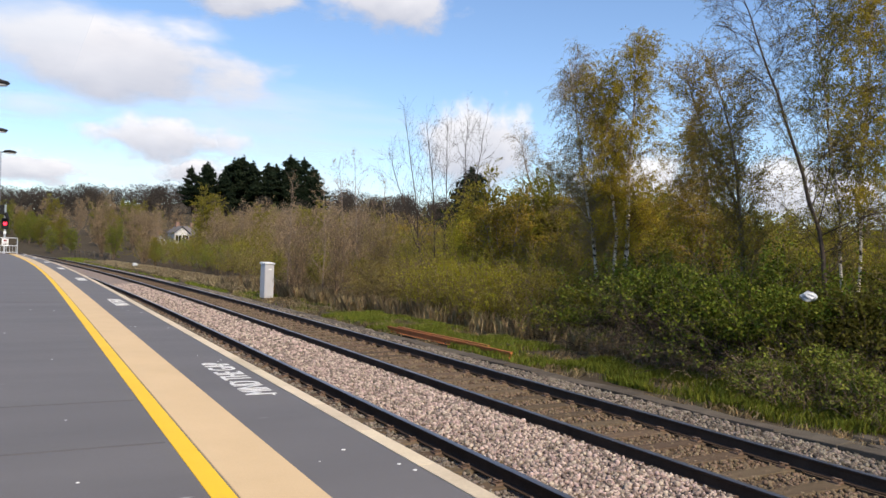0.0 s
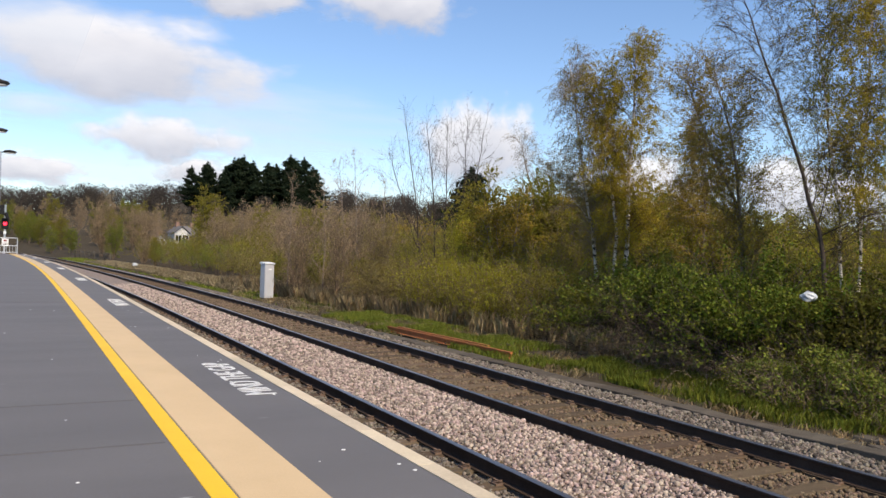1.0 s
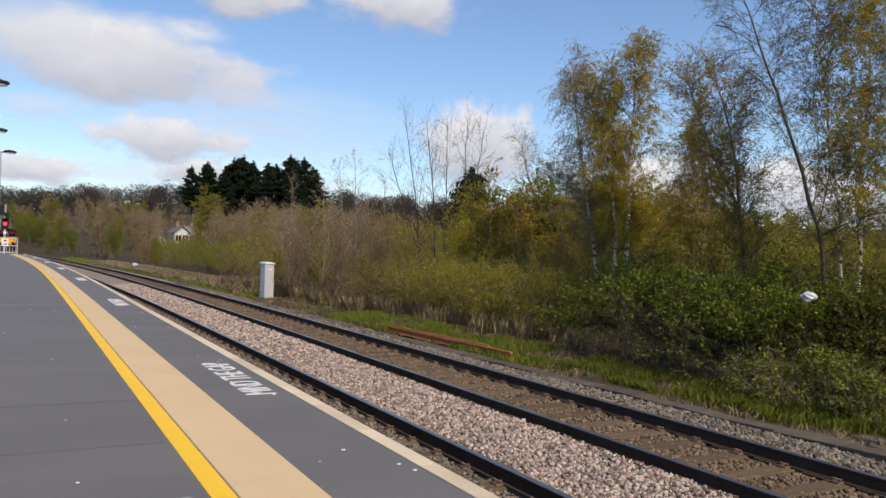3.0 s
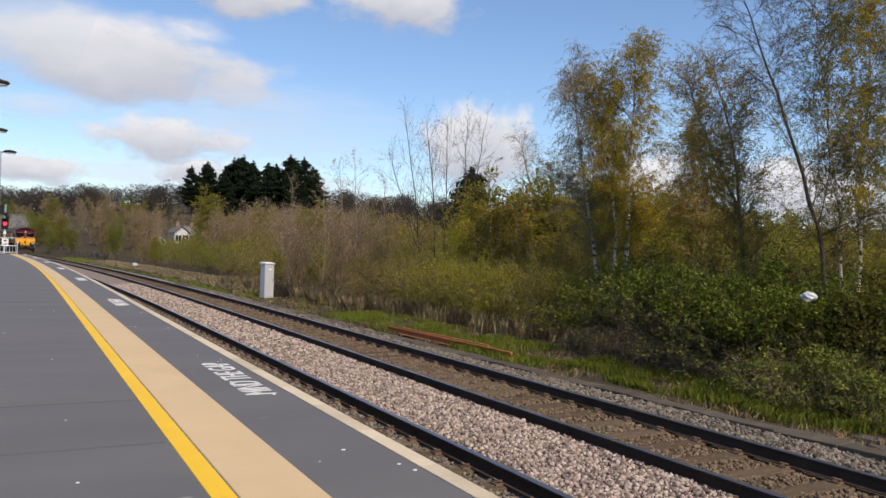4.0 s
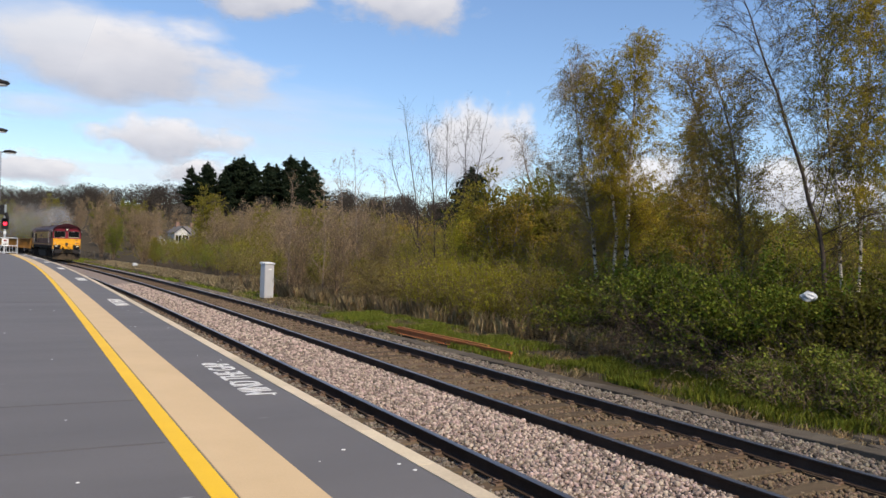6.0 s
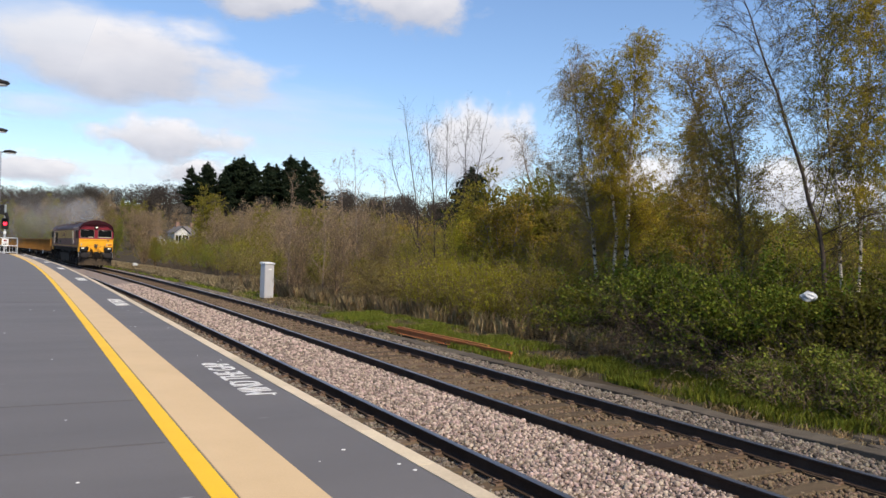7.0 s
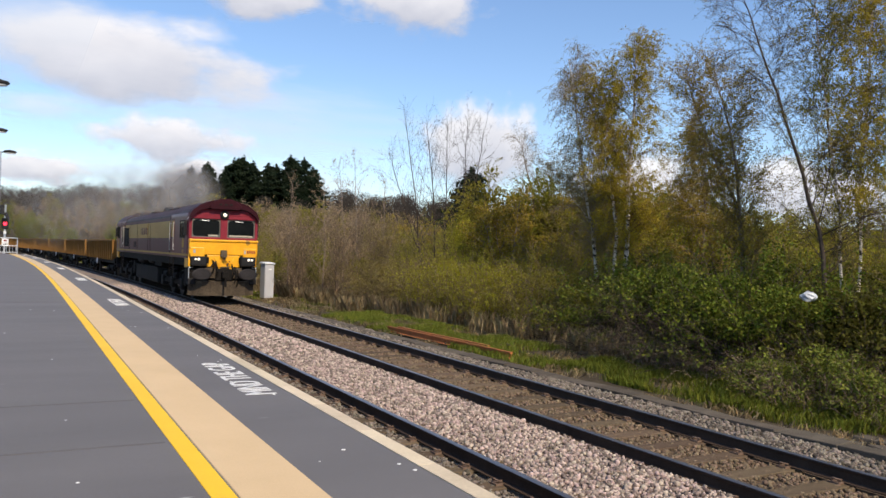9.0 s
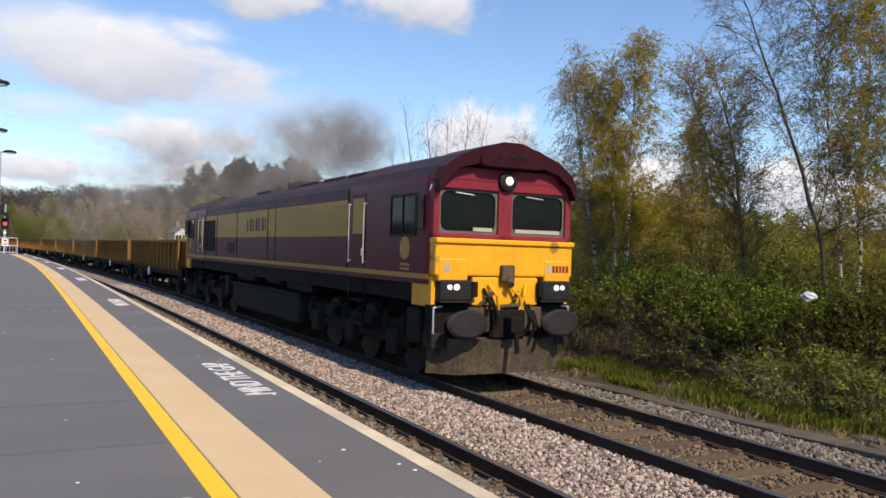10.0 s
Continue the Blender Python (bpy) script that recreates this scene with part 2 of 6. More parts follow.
def hill(x, y):
    """The height of the land: flat by the line, wooded rises beyond."""
    d = math.hypot(x, y)
    b = math.degrees(math.atan2(x, y))
    rise = min(max((d - 120) / 260, 0), 1)
    rise = rise * rise * (3 - 2 * rise)
    top = 15.2 + 5.0 * math.exp(-((b - 12) / 9) ** 2) - 1.2 * math.exp(-((b + 8) / 6) ** 2) + 4.0 * math.exp(-((b - 25) / 7) ** 2) + 2.5 * noise.noise((x / 90, y / 90, 0.3))
    fade = 1.0 - 0.6 * min(max((d - 600) / 900, 0), 1)
    return rise * top * fade


def line_of(x, y):
    i = int(np.argmin((_lx - x) ** 2 + (_ly - y) ** 2))
    return LINE_S[i], (x - _lx[i]) * math.cos(_th[i]) + (y - _ly[i]) * math.sin(_th[i])


def ground_z(x, y):
    s, off = line_of(x, y)
    if off < -13 or off > 7.0 or s > 420 or s < -55:
        w = min(max((off - 7.0) / 3.0, 0), 1) if off > 0 else 1.0
        bank = 0.10 * w * noise.noise((x * 0.5, y * 0.5, 2.0)) + 0.05 * noise.noise((x * 2, y * 2, 5.0))
        return -0.34 + bank + 0.12 * w + hill(x, y)
    return -0.46


def build_ground():
    xs, ys = spaced(-2600, 2600, -4, 26, 0.8), spaced(-2600, 2800, -8, 60, 0.9)
    vs = [(x, y, ground_z(x, y)) for y in ys for x in xs]
    n = len(xs)
    fs = [(j * n + i, j * n + i + 1, (j + 1) * n + i + 1, (j + 1) * n + i) for j in range(len(ys) - 1) for i in range(n - 1)]
    tagged(new("ground", mesh_of("ground", vs, fs, [EARTH], smooth=True)), "rough earth and grass beside the railway line", "ground", kind="structure")


build_ground()


# ---- platform ----
def build_platform():
    top = tagged(empty("platform"), "grey tarmac railway platform with a buff safety band", "platform", kind="structure")
    body = [(-15.0, -0.6), (-0.10, -0.6), (-0.10, PLAT - 0.10), (-0.11, PLAT), (-0.66, PLAT), (-1.13, PLAT), (-1.25, PLAT), (-15.0, PLAT)]
    part("platform_surface", sweep("platform_surface", body, -14, END_S, 1.0, TARMAC, mats=[TARMAC, PLAT_WALL], pick=lambda j: 0 if j >= 3 else 1), None, top, "dark grey tarmac surface")
    part("buff_band", sweep("buff_band", [(-1.125, PLAT + 0.001), (-0.735, PLAT + 0.001), (-0.739, PLAT + 0.006), (-1.121, PLAT + 0.006)], -14, END_S, 0.5, BUFF), None, top, "buff painted safety band")
    part("yellow_line", sweep("yellow_line", [(-1.247, PLAT + 0.001), (-1.134, PLAT + 0.001), (-1.136, PLAT + 0.005), (-1.245, PLAT + 0.005)], -14, END_S, 0.5, YELLOW_LINE), None, top, "bright yellow painted line")
    part("band_joint", sweep("band_joint", [(-1.1335, PLAT + 0.001), (-1.1255, PLAT + 0.001), (-1.1255, PLAT + 0.0035), (-1.1335, PLAT + 0.0035)], -14, END_S, 0.5, PLAT_WALL), None, top)
    # the coping stones, one by one
    n = 0
    s = -6.0
    while s < END_S:
        ln = 0.9
        prof = [(-0.108, PLAT - 0.09), (0.0, PLAT - 0.09), (0.008, PLAT - 0.01), (0.0, PLAT + 0.004), (-0.108, PLAT + 0.004)]
        part("coping_stone", sweep("coping_stone", prof, s, s + ln - 0.008, 0.9, COPING), None, top)
        s += ln
    # ramp behind the barrier
    ss = [END_S, END_S + 7.0]
    vs = []
    for s, z in ((ss[0], PLAT), (ss[1], -0.1)):
        vs += [on_line(s, -15, -0.6), on_line(s, -0.1, -0.6), on_line(s, -0.1, z), on_line(s, -15, z)]
    fs = [(0, 1, 5, 4), (1, 2, 6, 5), (2, 3, 7, 6), (3, 0, 4, 7), (4, 5, 6, 7), (3, 2, 1, 0)]
    part("platform_ramp", mesh_of("platform_ramp", vs, fs, [PLAT_WALL]), None, top)
    # narrow tarmac joints across the surface
    for s in (4.9, 6.3, 16.8):
        part("surface_joint", sweep("surface_joint", [(-15, PLAT + 0.0005), (-1.275, PLAT + 0.0005), (-1.275, PLAT + 0.0025), (-15, PLAT + 0.0025)], s, s + 0.02, 0.02, JOINT), None, top)


build_platform()


def lettering(words, s, height):
    cu = bpy.data.curves.new("lettering", "FONT")
    cu.body, cu.size, cu.extrude, cu.align_x = words, height / 0.70, 0.002, "LEFT"
    tmp = bpy.data.objects.new("lettering", cu)
    me = bpy.data.meshes.new_from_object(tmp)
    bpy.data.objects.remove(tmp)
    x = [v.co.x for v in me.vertices]
    k = 1.80 / (max(x) - min(x))
    for v in me.vertices:
        v.co.x = (v.co.x - min(x)) * k
    me.materials.append(WHITE_PAINT)
    ob = new("platform_lettering", me)
    ob.matrix_world = Matrix.Translation(on_line(s, -0.215, PLAT + 0.003)) @ pose(0, 0, 0, 0, 0, 90 + heading(s))
    tagged(ob, "white painted words MIND THE GAP on tarmac", "lettering", group="warning words along the platform edge", kind="structure")


for s in (6.25, 15.9, 26.2, 36.6, 47.0, 57.5, 68.0):
    lettering("MIND THE GAP", s, 0.25)


# ---- track ----
def build_rails():
    def head(c):
        return [(c - 0.055, -0.159), (c + 0.055, -0.159), (c + 0.055, -0.148), (c + 0.012, -0.125), (c + 0.010, -0.045), (c + 0.034, -0.032),
                (c + 0.035, -0.008), (c + 0.026, 0.0), (c - 0.026, 0.0), (c - 0.035, -0.008), (c - 0.034, -0.032), (c - 0.010, -0.045), (c - 0.012, -0.125), (c - 0.055, -0.148)]
    for k, (a, b) in enumerate(((0, 1), (2, 3))):
        tr = tagged(empty("railway_track"), ("near" if k == 0 else "far") + " railway track of dark rails on brown sleepers in ballast", "track", kind="structure")
        for o in (a, b):
            part("rail", sweep("rail", head(RAIL_OFF[o]), -25, 405, 1.0, RAIL_SIDE, mats=[RAIL_SIDE, RAIL_HEAD], pick=lambda j: 1 if j in (6, 7, 8) else 0), None, tr, "dark steel rail with a worn bright head")
        mid = (RAIL_OFF[a] + RAIL_OFF[b]) / 2
        sl = bmesh.new()
        box(sl, -1.27, 1.27, -0.125, 0.125, -0.36, -0.165, bevel=0.012)
        sme = None
        clip_me = None
        for i in range(-44, 300):
            s = 5.40 + i * 0.648
            m = Matrix.Translation(on_line(s, mid)) @ pose(0, 0, 0, 0, 0, heading(s))
            if sme is None:
                ob = part("sleeper", sl, SLEEPER, tr)
                sme = ob.data
            else:
                ob = part("sleeper", sme, None, tr)
            ob.matrix_basis = m
            if -6 <= i <= 44:
                for c in (RAIL_OFF[a] - mid, RAIL_OFF[b] - mid):
                    for side in (-1, 1):
                        if clip_me is None:
                            bm = bmesh.new()
                            pts = [(0.055, -0.05, 0.0), (0.10, -0.045, 0.03), (0.12, 0.0, 0.035), (0.10, 0.045, 0.03), (0.06, 0.035, 0.02), (0.045, 0.0, 0.018)]
                            for p, q in zip(pts, pts[1:]):
                                rod(bm, p, q, 0.011, 5)
                            box(bm, 0.05, 0.14, -0.06, 0.06, -0.02, 0.004)
                            cl = part("rail_clip", bm, CLIP, ob)
                            clip_me = cl.data
                        else:
                            cl = part("rail_clip", clip_me, None, ob)
                        cl.matrix_basis = pose(c, 0, -0.148, 0, 0, 0 if side > 0 else 180)


build_rails()


# ---- ballast ----
def ballast_height(o):
    pts = [(-0.1, -0.30), (0.2, -0.22), (0.6, -0.20), (2.45, -0.20), (2.9, -0.165), (3.4, -0.135), (3.95, -0.125), (4.05, -0.13), (4.12, -0.20), (5.9, -0.20), (6.35, -0.205), (7.0, -0.235), (7.25, -0.33), (7.5, -0.5)]
    return np.interp(o, [p[0] for p in pts], [p[1] for p in pts])


def build_ballast():
    offs = [-0.1, 0.2, 0.6, 1.5, 2.25, 2.45, 2.9, 3.4, 3.95, 4.12, 5.2, 5.9, 6.35, 7.0, 7.25, 7.4]
    bed = sweep("ballast_bed", [(o, float(ballast_height(o))) for o in offs], -25, 405, 1.0, BALLAST_BASE, closed=False, mats=[BALLAST_BASE, DIRTY_BED, EARTH, PINK_BED], pick=lambda j: 1 if j in (8, 9, 10) else 2 if j > 12 else 3 if j in (5, 6, 7) else 0)
    tagged(new("ballast_bed", bed), "bed of crushed stone ballast under the tracks", "ballast", kind="structure")
    rng = np.random.default_rng(4)
    ph = (1 + 5 ** 0.5) / 2
    ico = np.array([(-1, ph, 0), (1, ph, 0), (-1, -ph, 0), (1, -ph, 0), (0, -1, ph), (0, 1, ph), (0, -1, -ph), (0, 1, -ph), (ph, 0, -1), (ph, 0, 1), (-ph, 0, -1), (-ph, 0, 1)]) / 1.9
    icf = [(0, 11, 5), (0, 5, 1), (0, 1, 7), (0, 7, 10), (0, 10, 11), (1, 5, 9), (5, 11, 4), (11, 10, 2), (10, 7, 6), (7, 1, 8), (3, 9, 4), (3, 4, 2), (3, 2, 6), (3, 6, 8), (3, 8, 9), (4, 9, 5), (2, 4, 11), (6, 2, 10), (8, 6, 7), (9, 8, 1)]

    def stones(label, mat, o0, o1, s0, s1, per_m2, size, sink=0.3):
        n = int((o1 - o0) * (s1 - s0) * per_m2)
        ss, oo = rng.uniform(s0, s1, n), rng.uniform(o0, o1, n)
        keep = np.ones(n, bool)
        for c in RAIL_OFF:
            keep &= np.abs(oo - c) > 0.085
        ss, oo = ss[keep], oo[keep]
        n = len(ss)
        th = np.interp(ss, LINE_S, _th)
        px, py = np.interp(ss, LINE_S, _lx) + oo * np.cos(th), np.interp(ss, LINE_S, _ly) + oo * np.sin(th)
        r = rng.uniform(0.6, 1.25, n) * size
        pz = ballast_height(oo) + r * (0.5 - sink) + rng.uniform(0, 0.015, n)
        q = rng.normal(size=(n, 3, 3))
        q, _ = np.linalg.qr(q)
        sh = ico[None] * rng.uniform(0.72, 1.28, (n, 12, 1)) * rng.uniform(0.6, 1.25, (n, 1, 3))
        v = np.einsum("nij,nkj->nki", q, sh) * r[:, None, None] + np.stack([px, py, pz], 1)[:, None]
        f = (np.array(icf)[None] + 12 * np.arange(n)[:, None, None]).reshape(-1, 3)
        me = bpy.data.meshes.new("ballast_stones")
        me.vertices.add(n * 12)
        me.vertices.foreach_set("co", v.reshape(-1))
        me.loops.add(len(f) * 3)
        me.loops.foreach_set("vertex_index", f.reshape(-1))
        me.polygons.add(len(f))
        me.polygons.foreach_set("loop_start", np.arange(0, len(f) * 3, 3))
        me.materials.append(mat)
        me.update()
        me.validate()
        tagged(new("ballast_stones", me), label, "ballast", kind="stuff")

    stones("loose pinkish crushed stone between the tracks", BALLAST_PINK, 2.42, 3.92, 1.5, 16, 640, 0.027)
    stones("loose pinkish crushed stone between the tracks, farther along", BALLAST_PINK, 2.42, 3.92, 16, 46, 240, 0.040)
    stones("grey crushed stone beside the near track", BALLAST_GREY, 1.0, 2.2, 2.0, 16, 420, 0.027)
    stones("grey crushed stone beside the near track, farther along", BALLAST_GREY, 1.0, 2.2, 16, 40, 160, 0.038)
    stones("grey crushed stone on the outer ballast shoulder", BALLAST_GREY, 5.68, 7.2, 2.5, 18, 460, 0.028)
    stones("grey crushed stone on the outer shoulder, farther along", BALLAST_GREY, 5.68, 7.0, 18, 46, 170, 0.042)
    stones("dark oily stone between the rails of the far track", BALLAST_DIRTY, 4.15, 5.5, 2.0, 18, 420, 0.026, 0.35)
    stones("dark oily stone between the far rails, farther along", BALLAST_DIRTY, 4.15, 5.5, 18, 40, 160, 0.034, 0.35)


build_ballast()


# ---- the freight train ----
# A vehicle's own space: x forwards, y to its left, z up from the railhead.
NOSE_END, SPEED = 10.79, 19.82


def nose_at(t):
    return NOSE_END + SPEED * (10.0 - t) + 0.007 * (10.0 - t) ** 2


def ride(s_mid, half):
    """The pose of a vehicle on the far track, with its bogies half a wheelbase before and behind its middle."""
    a, b = on_line(s_mid - half, FAR_MID), on_line(s_mid + half, FAR_MID)
    d = a - b
    return Matrix.Translation((a + b) / 2) @ pose(0, 0, 0, 0, 0, math.degrees(math.atan2(d.y, d.x)))


def shell(name, sections, mat_rows, mats, parent, label="", cap_mat=0):
    """A skin over cross-sections: sections of (x, [(y, z), ...]); mat_rows gives the material of each strip."""
    n = len(sections[0][1])
    vs = [(x, y, z) for x, prof in sections for y, z in prof]
    fs, ix = [], []
    for i in range(len(sections) - 1):
        for j in range(n - 1):
            fs.append((i * n + j, (i + 1) * n + j, (i + 1) * n + j + 1, i * n + j + 1))
            ix.append(mat_rows(i, j))
    fs += [tuple(range(n)), tuple((len(sections) - 1) * n + j for j in range(n))[::-1]]
    ix += [cap_mat, cap_mat]
    return part(name, mesh_of(name, vs, fs, mats, ix), None, parent, label)


def wheelset(parent, x, r):
    w = lathe([(0.08, -0.95), (0.08, -0.78), (r + 0.0, -0.77), (r, -0.68), (r + 0.03, -0.68), (r + 0.03, -0.66), (0.10, -0.65), (0.09, 0.65), (r + 0.03, 0.66),
               (r + 0.03, 0.68), (r, 0.68), (r, 0.77), (0.08, 0.78), (0.08, 0.95)], "y", 28)
    ob = part("wheelset", w, WHEEL, parent, smooth=False)
    ob.matrix_basis = pose(x, 0, r)
    return ob


def build_loco():
    loco = tagged(empty("diesel_locomotive"), "maroon and gold diesel freight locomotive with a yellow front", "locomotive")
    F = 10.2
    H = 1.32
    side = [(H, 1.60), (H, 1.68), (H, 1.76), (H, 2.36), (H, 3.06), (H, 3.20)]
    roof = [(1.30, 3.30), (1.18, 3.46), (0.90, 3.64), (0.50, 3.77), (0.0, 3.82)]
    half = side + roof

    def both(pts):
        return pts + [(-y, z) for y, z in pts[:-1][::-1]]

    def hull(x0, x1, k=1.0, drop=0.0):
        pr = both([(y * k, z - drop * max(0, (z - 3.2) / 0.6)) for y, z in half])
        return [(x0, pr), (x1, pr)]
    n = len(half)

    def strip(cols):
        def f(i, j):
            q = j if j < n - 1 else 2 * n - 3 - j
            return cols[q]
        return f
    # 0 maroon 1 gold 2 grime 3 stripe
    mats = [MAROON_DULL, GOLD, ROOF_GRIME, MAROON]
    low, stripe, mid, band, top = 0, 1, 0, 1, 0
    shell("body", hull(-8.0, 6.6, 0.985, 0.10), strip([low, stripe, mid, band, top, 2, 2, 2, 2, 2]), mats, loco, "maroon body with a broad gold band")
    cab_strip = strip([3, 1, 3, 3, 3, 3, 2, 2, 2, 2])
    # rounded raked cab ends: the brow overhangs the windscreen
    for sgn, nm in ((1, "front_cab"), (-1, "rear_cab")):
        secs = []
        for x, k, z_cut in ((6.62, 1.0, 0), (7.2, 1.0, 0), (9.9, 1.0, 0), (10.02, 0.985, 0)):
            secs.append((sgn * x, both([(y * k, z) for y, z in half])))
        if sgn < 0:
            secs = secs[::-1]
        shell(nm, secs, cab_strip, mats, loco, "maroon cab", 2)
        # brow: a deep dark roof hood that follows the roof's curve
        arc = [(1.30, 3.22), (1.19, 3.43), (0.92, 3.63), (0.5, 3.79), (0.0, 3.86), (-0.5, 3.79), (-0.92, 3.63), (-1.19, 3.43), (-1.30, 3.22)]
        inn = [(y * 0.985, z - 0.20 - 0.13 * max(0, 1 - abs(y) / 0.85)) for y, z in arc]
        vs = []
        for x in (sgn * 9.2, sgn * 10.28):
            vs += [(x, y, z) for y, z in arc] + [(x, y, z) for y, z in inn]
        fs = []
        m = len(arc)
        for i in range(m - 1):
            fs += [(i, i + 1, 2 * m + i + 1, 2 * m + i), (m + i, 3 * m + i, 3 * m + i + 1, m + i + 1), (2 * m + i, 2 * m + i + 1, 3 * m + i + 1, 3 * m + i), (i, m + i, m + i + 1, i + 1)]
        fs += [(0, 2 * m, 3 * m, m), (m - 1, 2 * m - 1, 4 * m - 1, 3 * m - 1)]
        bm = bmesh.new()
        bv = [bm.verts.new(v) for v in vs]
        for f in fs:
            bm.faces.new([bv[i] for i in f])
        br = part("cab_brow", bm, BROW, loco, "dark maroon curved brow with a sooty top")
        br.data.materials.append(ROOF_GRIME)
        for q in br.data.polygons:
            if abs(q.normal.z) > 0.3 and q.center.z > 3.35 and abs(q.center.x) < 10.0:
                q.material_index = 1
        xs = sorted((sgn * 9.5, sgn * 10.33))
        mbm = bmesh.new()
        out = [(-0.60, 3.50), (-0.50, 3.46), (0.50, 3.46), (0.60, 3.50), (0.58, 3.64), (0.40, 3.80), (0.18, 3.875), (-0.18, 3.875), (-0.40, 3.80), (-0.58, 3.64)]
        ra, rb = [[mbm.verts.new((x, y, z)) for y, z in out] for x in xs]
        for q in range(len(out)):
            mbm.faces.new((ra[q], ra[(q + 1) % len(out)], rb[(q + 1) % len(out)], rb[q]))
        mbm.faces.new(ra)
        mbm.faces.new(rb[::-1])
        bmesh.ops.bevel(mbm, geom=list(mbm.edges), offset=0.018, segments=1, affect="EDGES", profile=0.5)
        mb = part("marker_box", mbm, BROW, loco, "sooty rounded marker box under the roof peak")
        xs = sorted((sgn * 10.325, sgn * 10.34))
        for q in (-0.2, 0.0, 0.2):
            part("marker_lens", boxes((xs[0], xs[1], q - .05, q + .05, 3.62, 3.69), bevel=0.004), UNDER_LIGHT, mb)
        # windscreen frame with two panes between posts
        fx0, fx1 = (10.0, 10.13) if sgn > 0 else (-10.13, -10.0)
        bm = bmesh.new()
        zt, zb = 3.22, 2.33
        for y0, y1 in ((-1.30, -1.19), (-0.13, 0.13), (1.19, 1.30)):
            box(bm, fx0, fx1, y0, y1, zb, zt, 0.02)
        box(bm, fx0, fx1, -1.30, 1.30, zb, zb + 0.08, 0.02)
        box(bm, fx0, fx1, -1.28, 1.28, zt - 0.12, zt + 0.06, 0.02)
        box(bm, fx0, fx1, -1.05, 1.05, zt, zt + 0.24, 0.02)
        part("windscreen_frame", bm, RED_FRAME, loco, "red windscreen frame")
        for y0, y1 in ((-1.19, -0.13), (0.13, 1.19)):
            ox = 10.05 * sgn
            pane = boxes((min(ox, ox - 0.03 * sgn), max(ox, ox - 0.03 * sgn), y0, y1, 2.41, 3.10))
            pn = part("windscreen", pane, GLASS, loco, "dark windscreen pane")
            g = 0.035
            fx = 10.06 * sgn
            sl = bmesh.new()
            cy, cz, hw, hh, rr = (y0 + y1) / 2, 2.755, (y1 - y0) / 2, 0.345, 0.13
            rings = [[], [], [], []]
            for q in range(32):
                w = 2 * math.pi * (q + 0.5) / 32
                dy, dz = math.cos(w), math.sin(w)
                iy = math.copysign(hw - g - rr, dy) + rr * dy
                iz = math.copysign(hh - g - rr, dz) + rr * dz
                k = min(hw / max(abs(iy), 1e-6), hh / max(abs(iz), 1e-6))
                for ring, (yy, zz), xx in zip(rings, ((iy * k, iz * k), (iy, iz), (iy * k, iz * k), (iy, iz)), (fx, fx, fx + .02 * sgn, fx + .02 * sgn)):
                    ring.append(sl.verts.new((xx, cy + yy, cz + zz)))
            for q in range(32):
                p = (q + 1) % 32
                for a, b in ((2, 3), (3, 1), (0, 2)):
                    sl.faces.new((rings[a][q], rings[a][p], rings[b][p], rings[b][q]))
            part("pane_seal", sl, RUBBER, pn, "grey rubber window seal with rounded corners")
            part("wiper", rods(((fx, y0 + .3, 3.05), (fx + 0.03 * sgn, y0 + 0.62, 3.02), 0.012)), GALV, pn)
            part("pale_cill", boxes((min(fx, fx + .03 * sgn), max(fx, fx + .03 * sgn), y0 + (0.62 if y0 < 0 else 0.09), y1 - .09, 2.45, 2.51)), CREAM, pn, "cream sill along the foot of the pane")
        # yellow nose, with a shelf and a lower step between the light boxes
        for nm2, xo, y0, y1, z0, z1, bv in (("nose_panel", 10.22, -1.29, 1.29, 1.74, 2.26, 0.035), ("nose_shelf", 10.26, -1.30, 1.30, 2.245, 2.33, 0.02), ("lamp_panel", 10.24, -1.24, -0.72, 1.66, 2.02, 0.03),
                                            ("lamp_panel", 10.24, 0.72, 1.24, 1.66, 2.02, 0.03), ("lower_panel", 10.20, -0.62, 0.62, 1.28, 1.735, 0.03), ("edge_panel", 10.1, -1.29, -1.20, 1.25, 1.74, 0.02), ("edge_panel", 10.1, 1.20, 1.29, 1.25, 1.74, 0.02)):
            xs = sorted((sgn * 9.4, sgn * xo))
            part(nm2, boxes((xs[0], xs[1], y0, y1, z0, z1), bevel=bv), NOSE_YELLOW, loco, "bright yellow warning panel")
        for y in (-0.93, 0.93):
            xs = sorted((sgn * 9.7, sgn * 10.27))
            hb = part("headlight_box", boxes((xs[0], xs[1], y - 0.29, y + 0.29, 1.36, 1.68), bevel=0.03), BLACK, loco, "black headlight housing")
            for dy, r in ((-0.01 if y < 0 else 0.01, 0.05), (-0.13 if y < 0 else 0.13, 0.042)):
                dl = lathe([(r, 0.0), (r * 1.0, 0.03), (r * 0.6, 0.05)], "x", 14)
                lm = part("headlight", dl, LAMP_ON if sgn > 0 and r > 0.06 else MARKER_ON if sgn > 0 else GALV, hb, "lit round headlight" if sgn > 0 else "")
                lm.matrix_basis = pose(10.255 * sgn, y + dy, 1.57, 0, 0, 0 if sgn > 0 else 180)
            part("housing_lip", boxes((xs[0], xs[1] + 0.02, y - 0.30, y + 0.30, 1.335, 1.365)), UNDER_LIGHT, hb)
        hl = part("top_lamp_housing", lathe([(0.16, 0), (0.16, 0.10), (0.12, 0.12)], "x", 18), BLACK, loco, "black round lamp housing")
        hl.matrix_basis = pose(10.10 * sgn, 0, 3.27, 0, 0, 0 if sgn > 0 else 180)
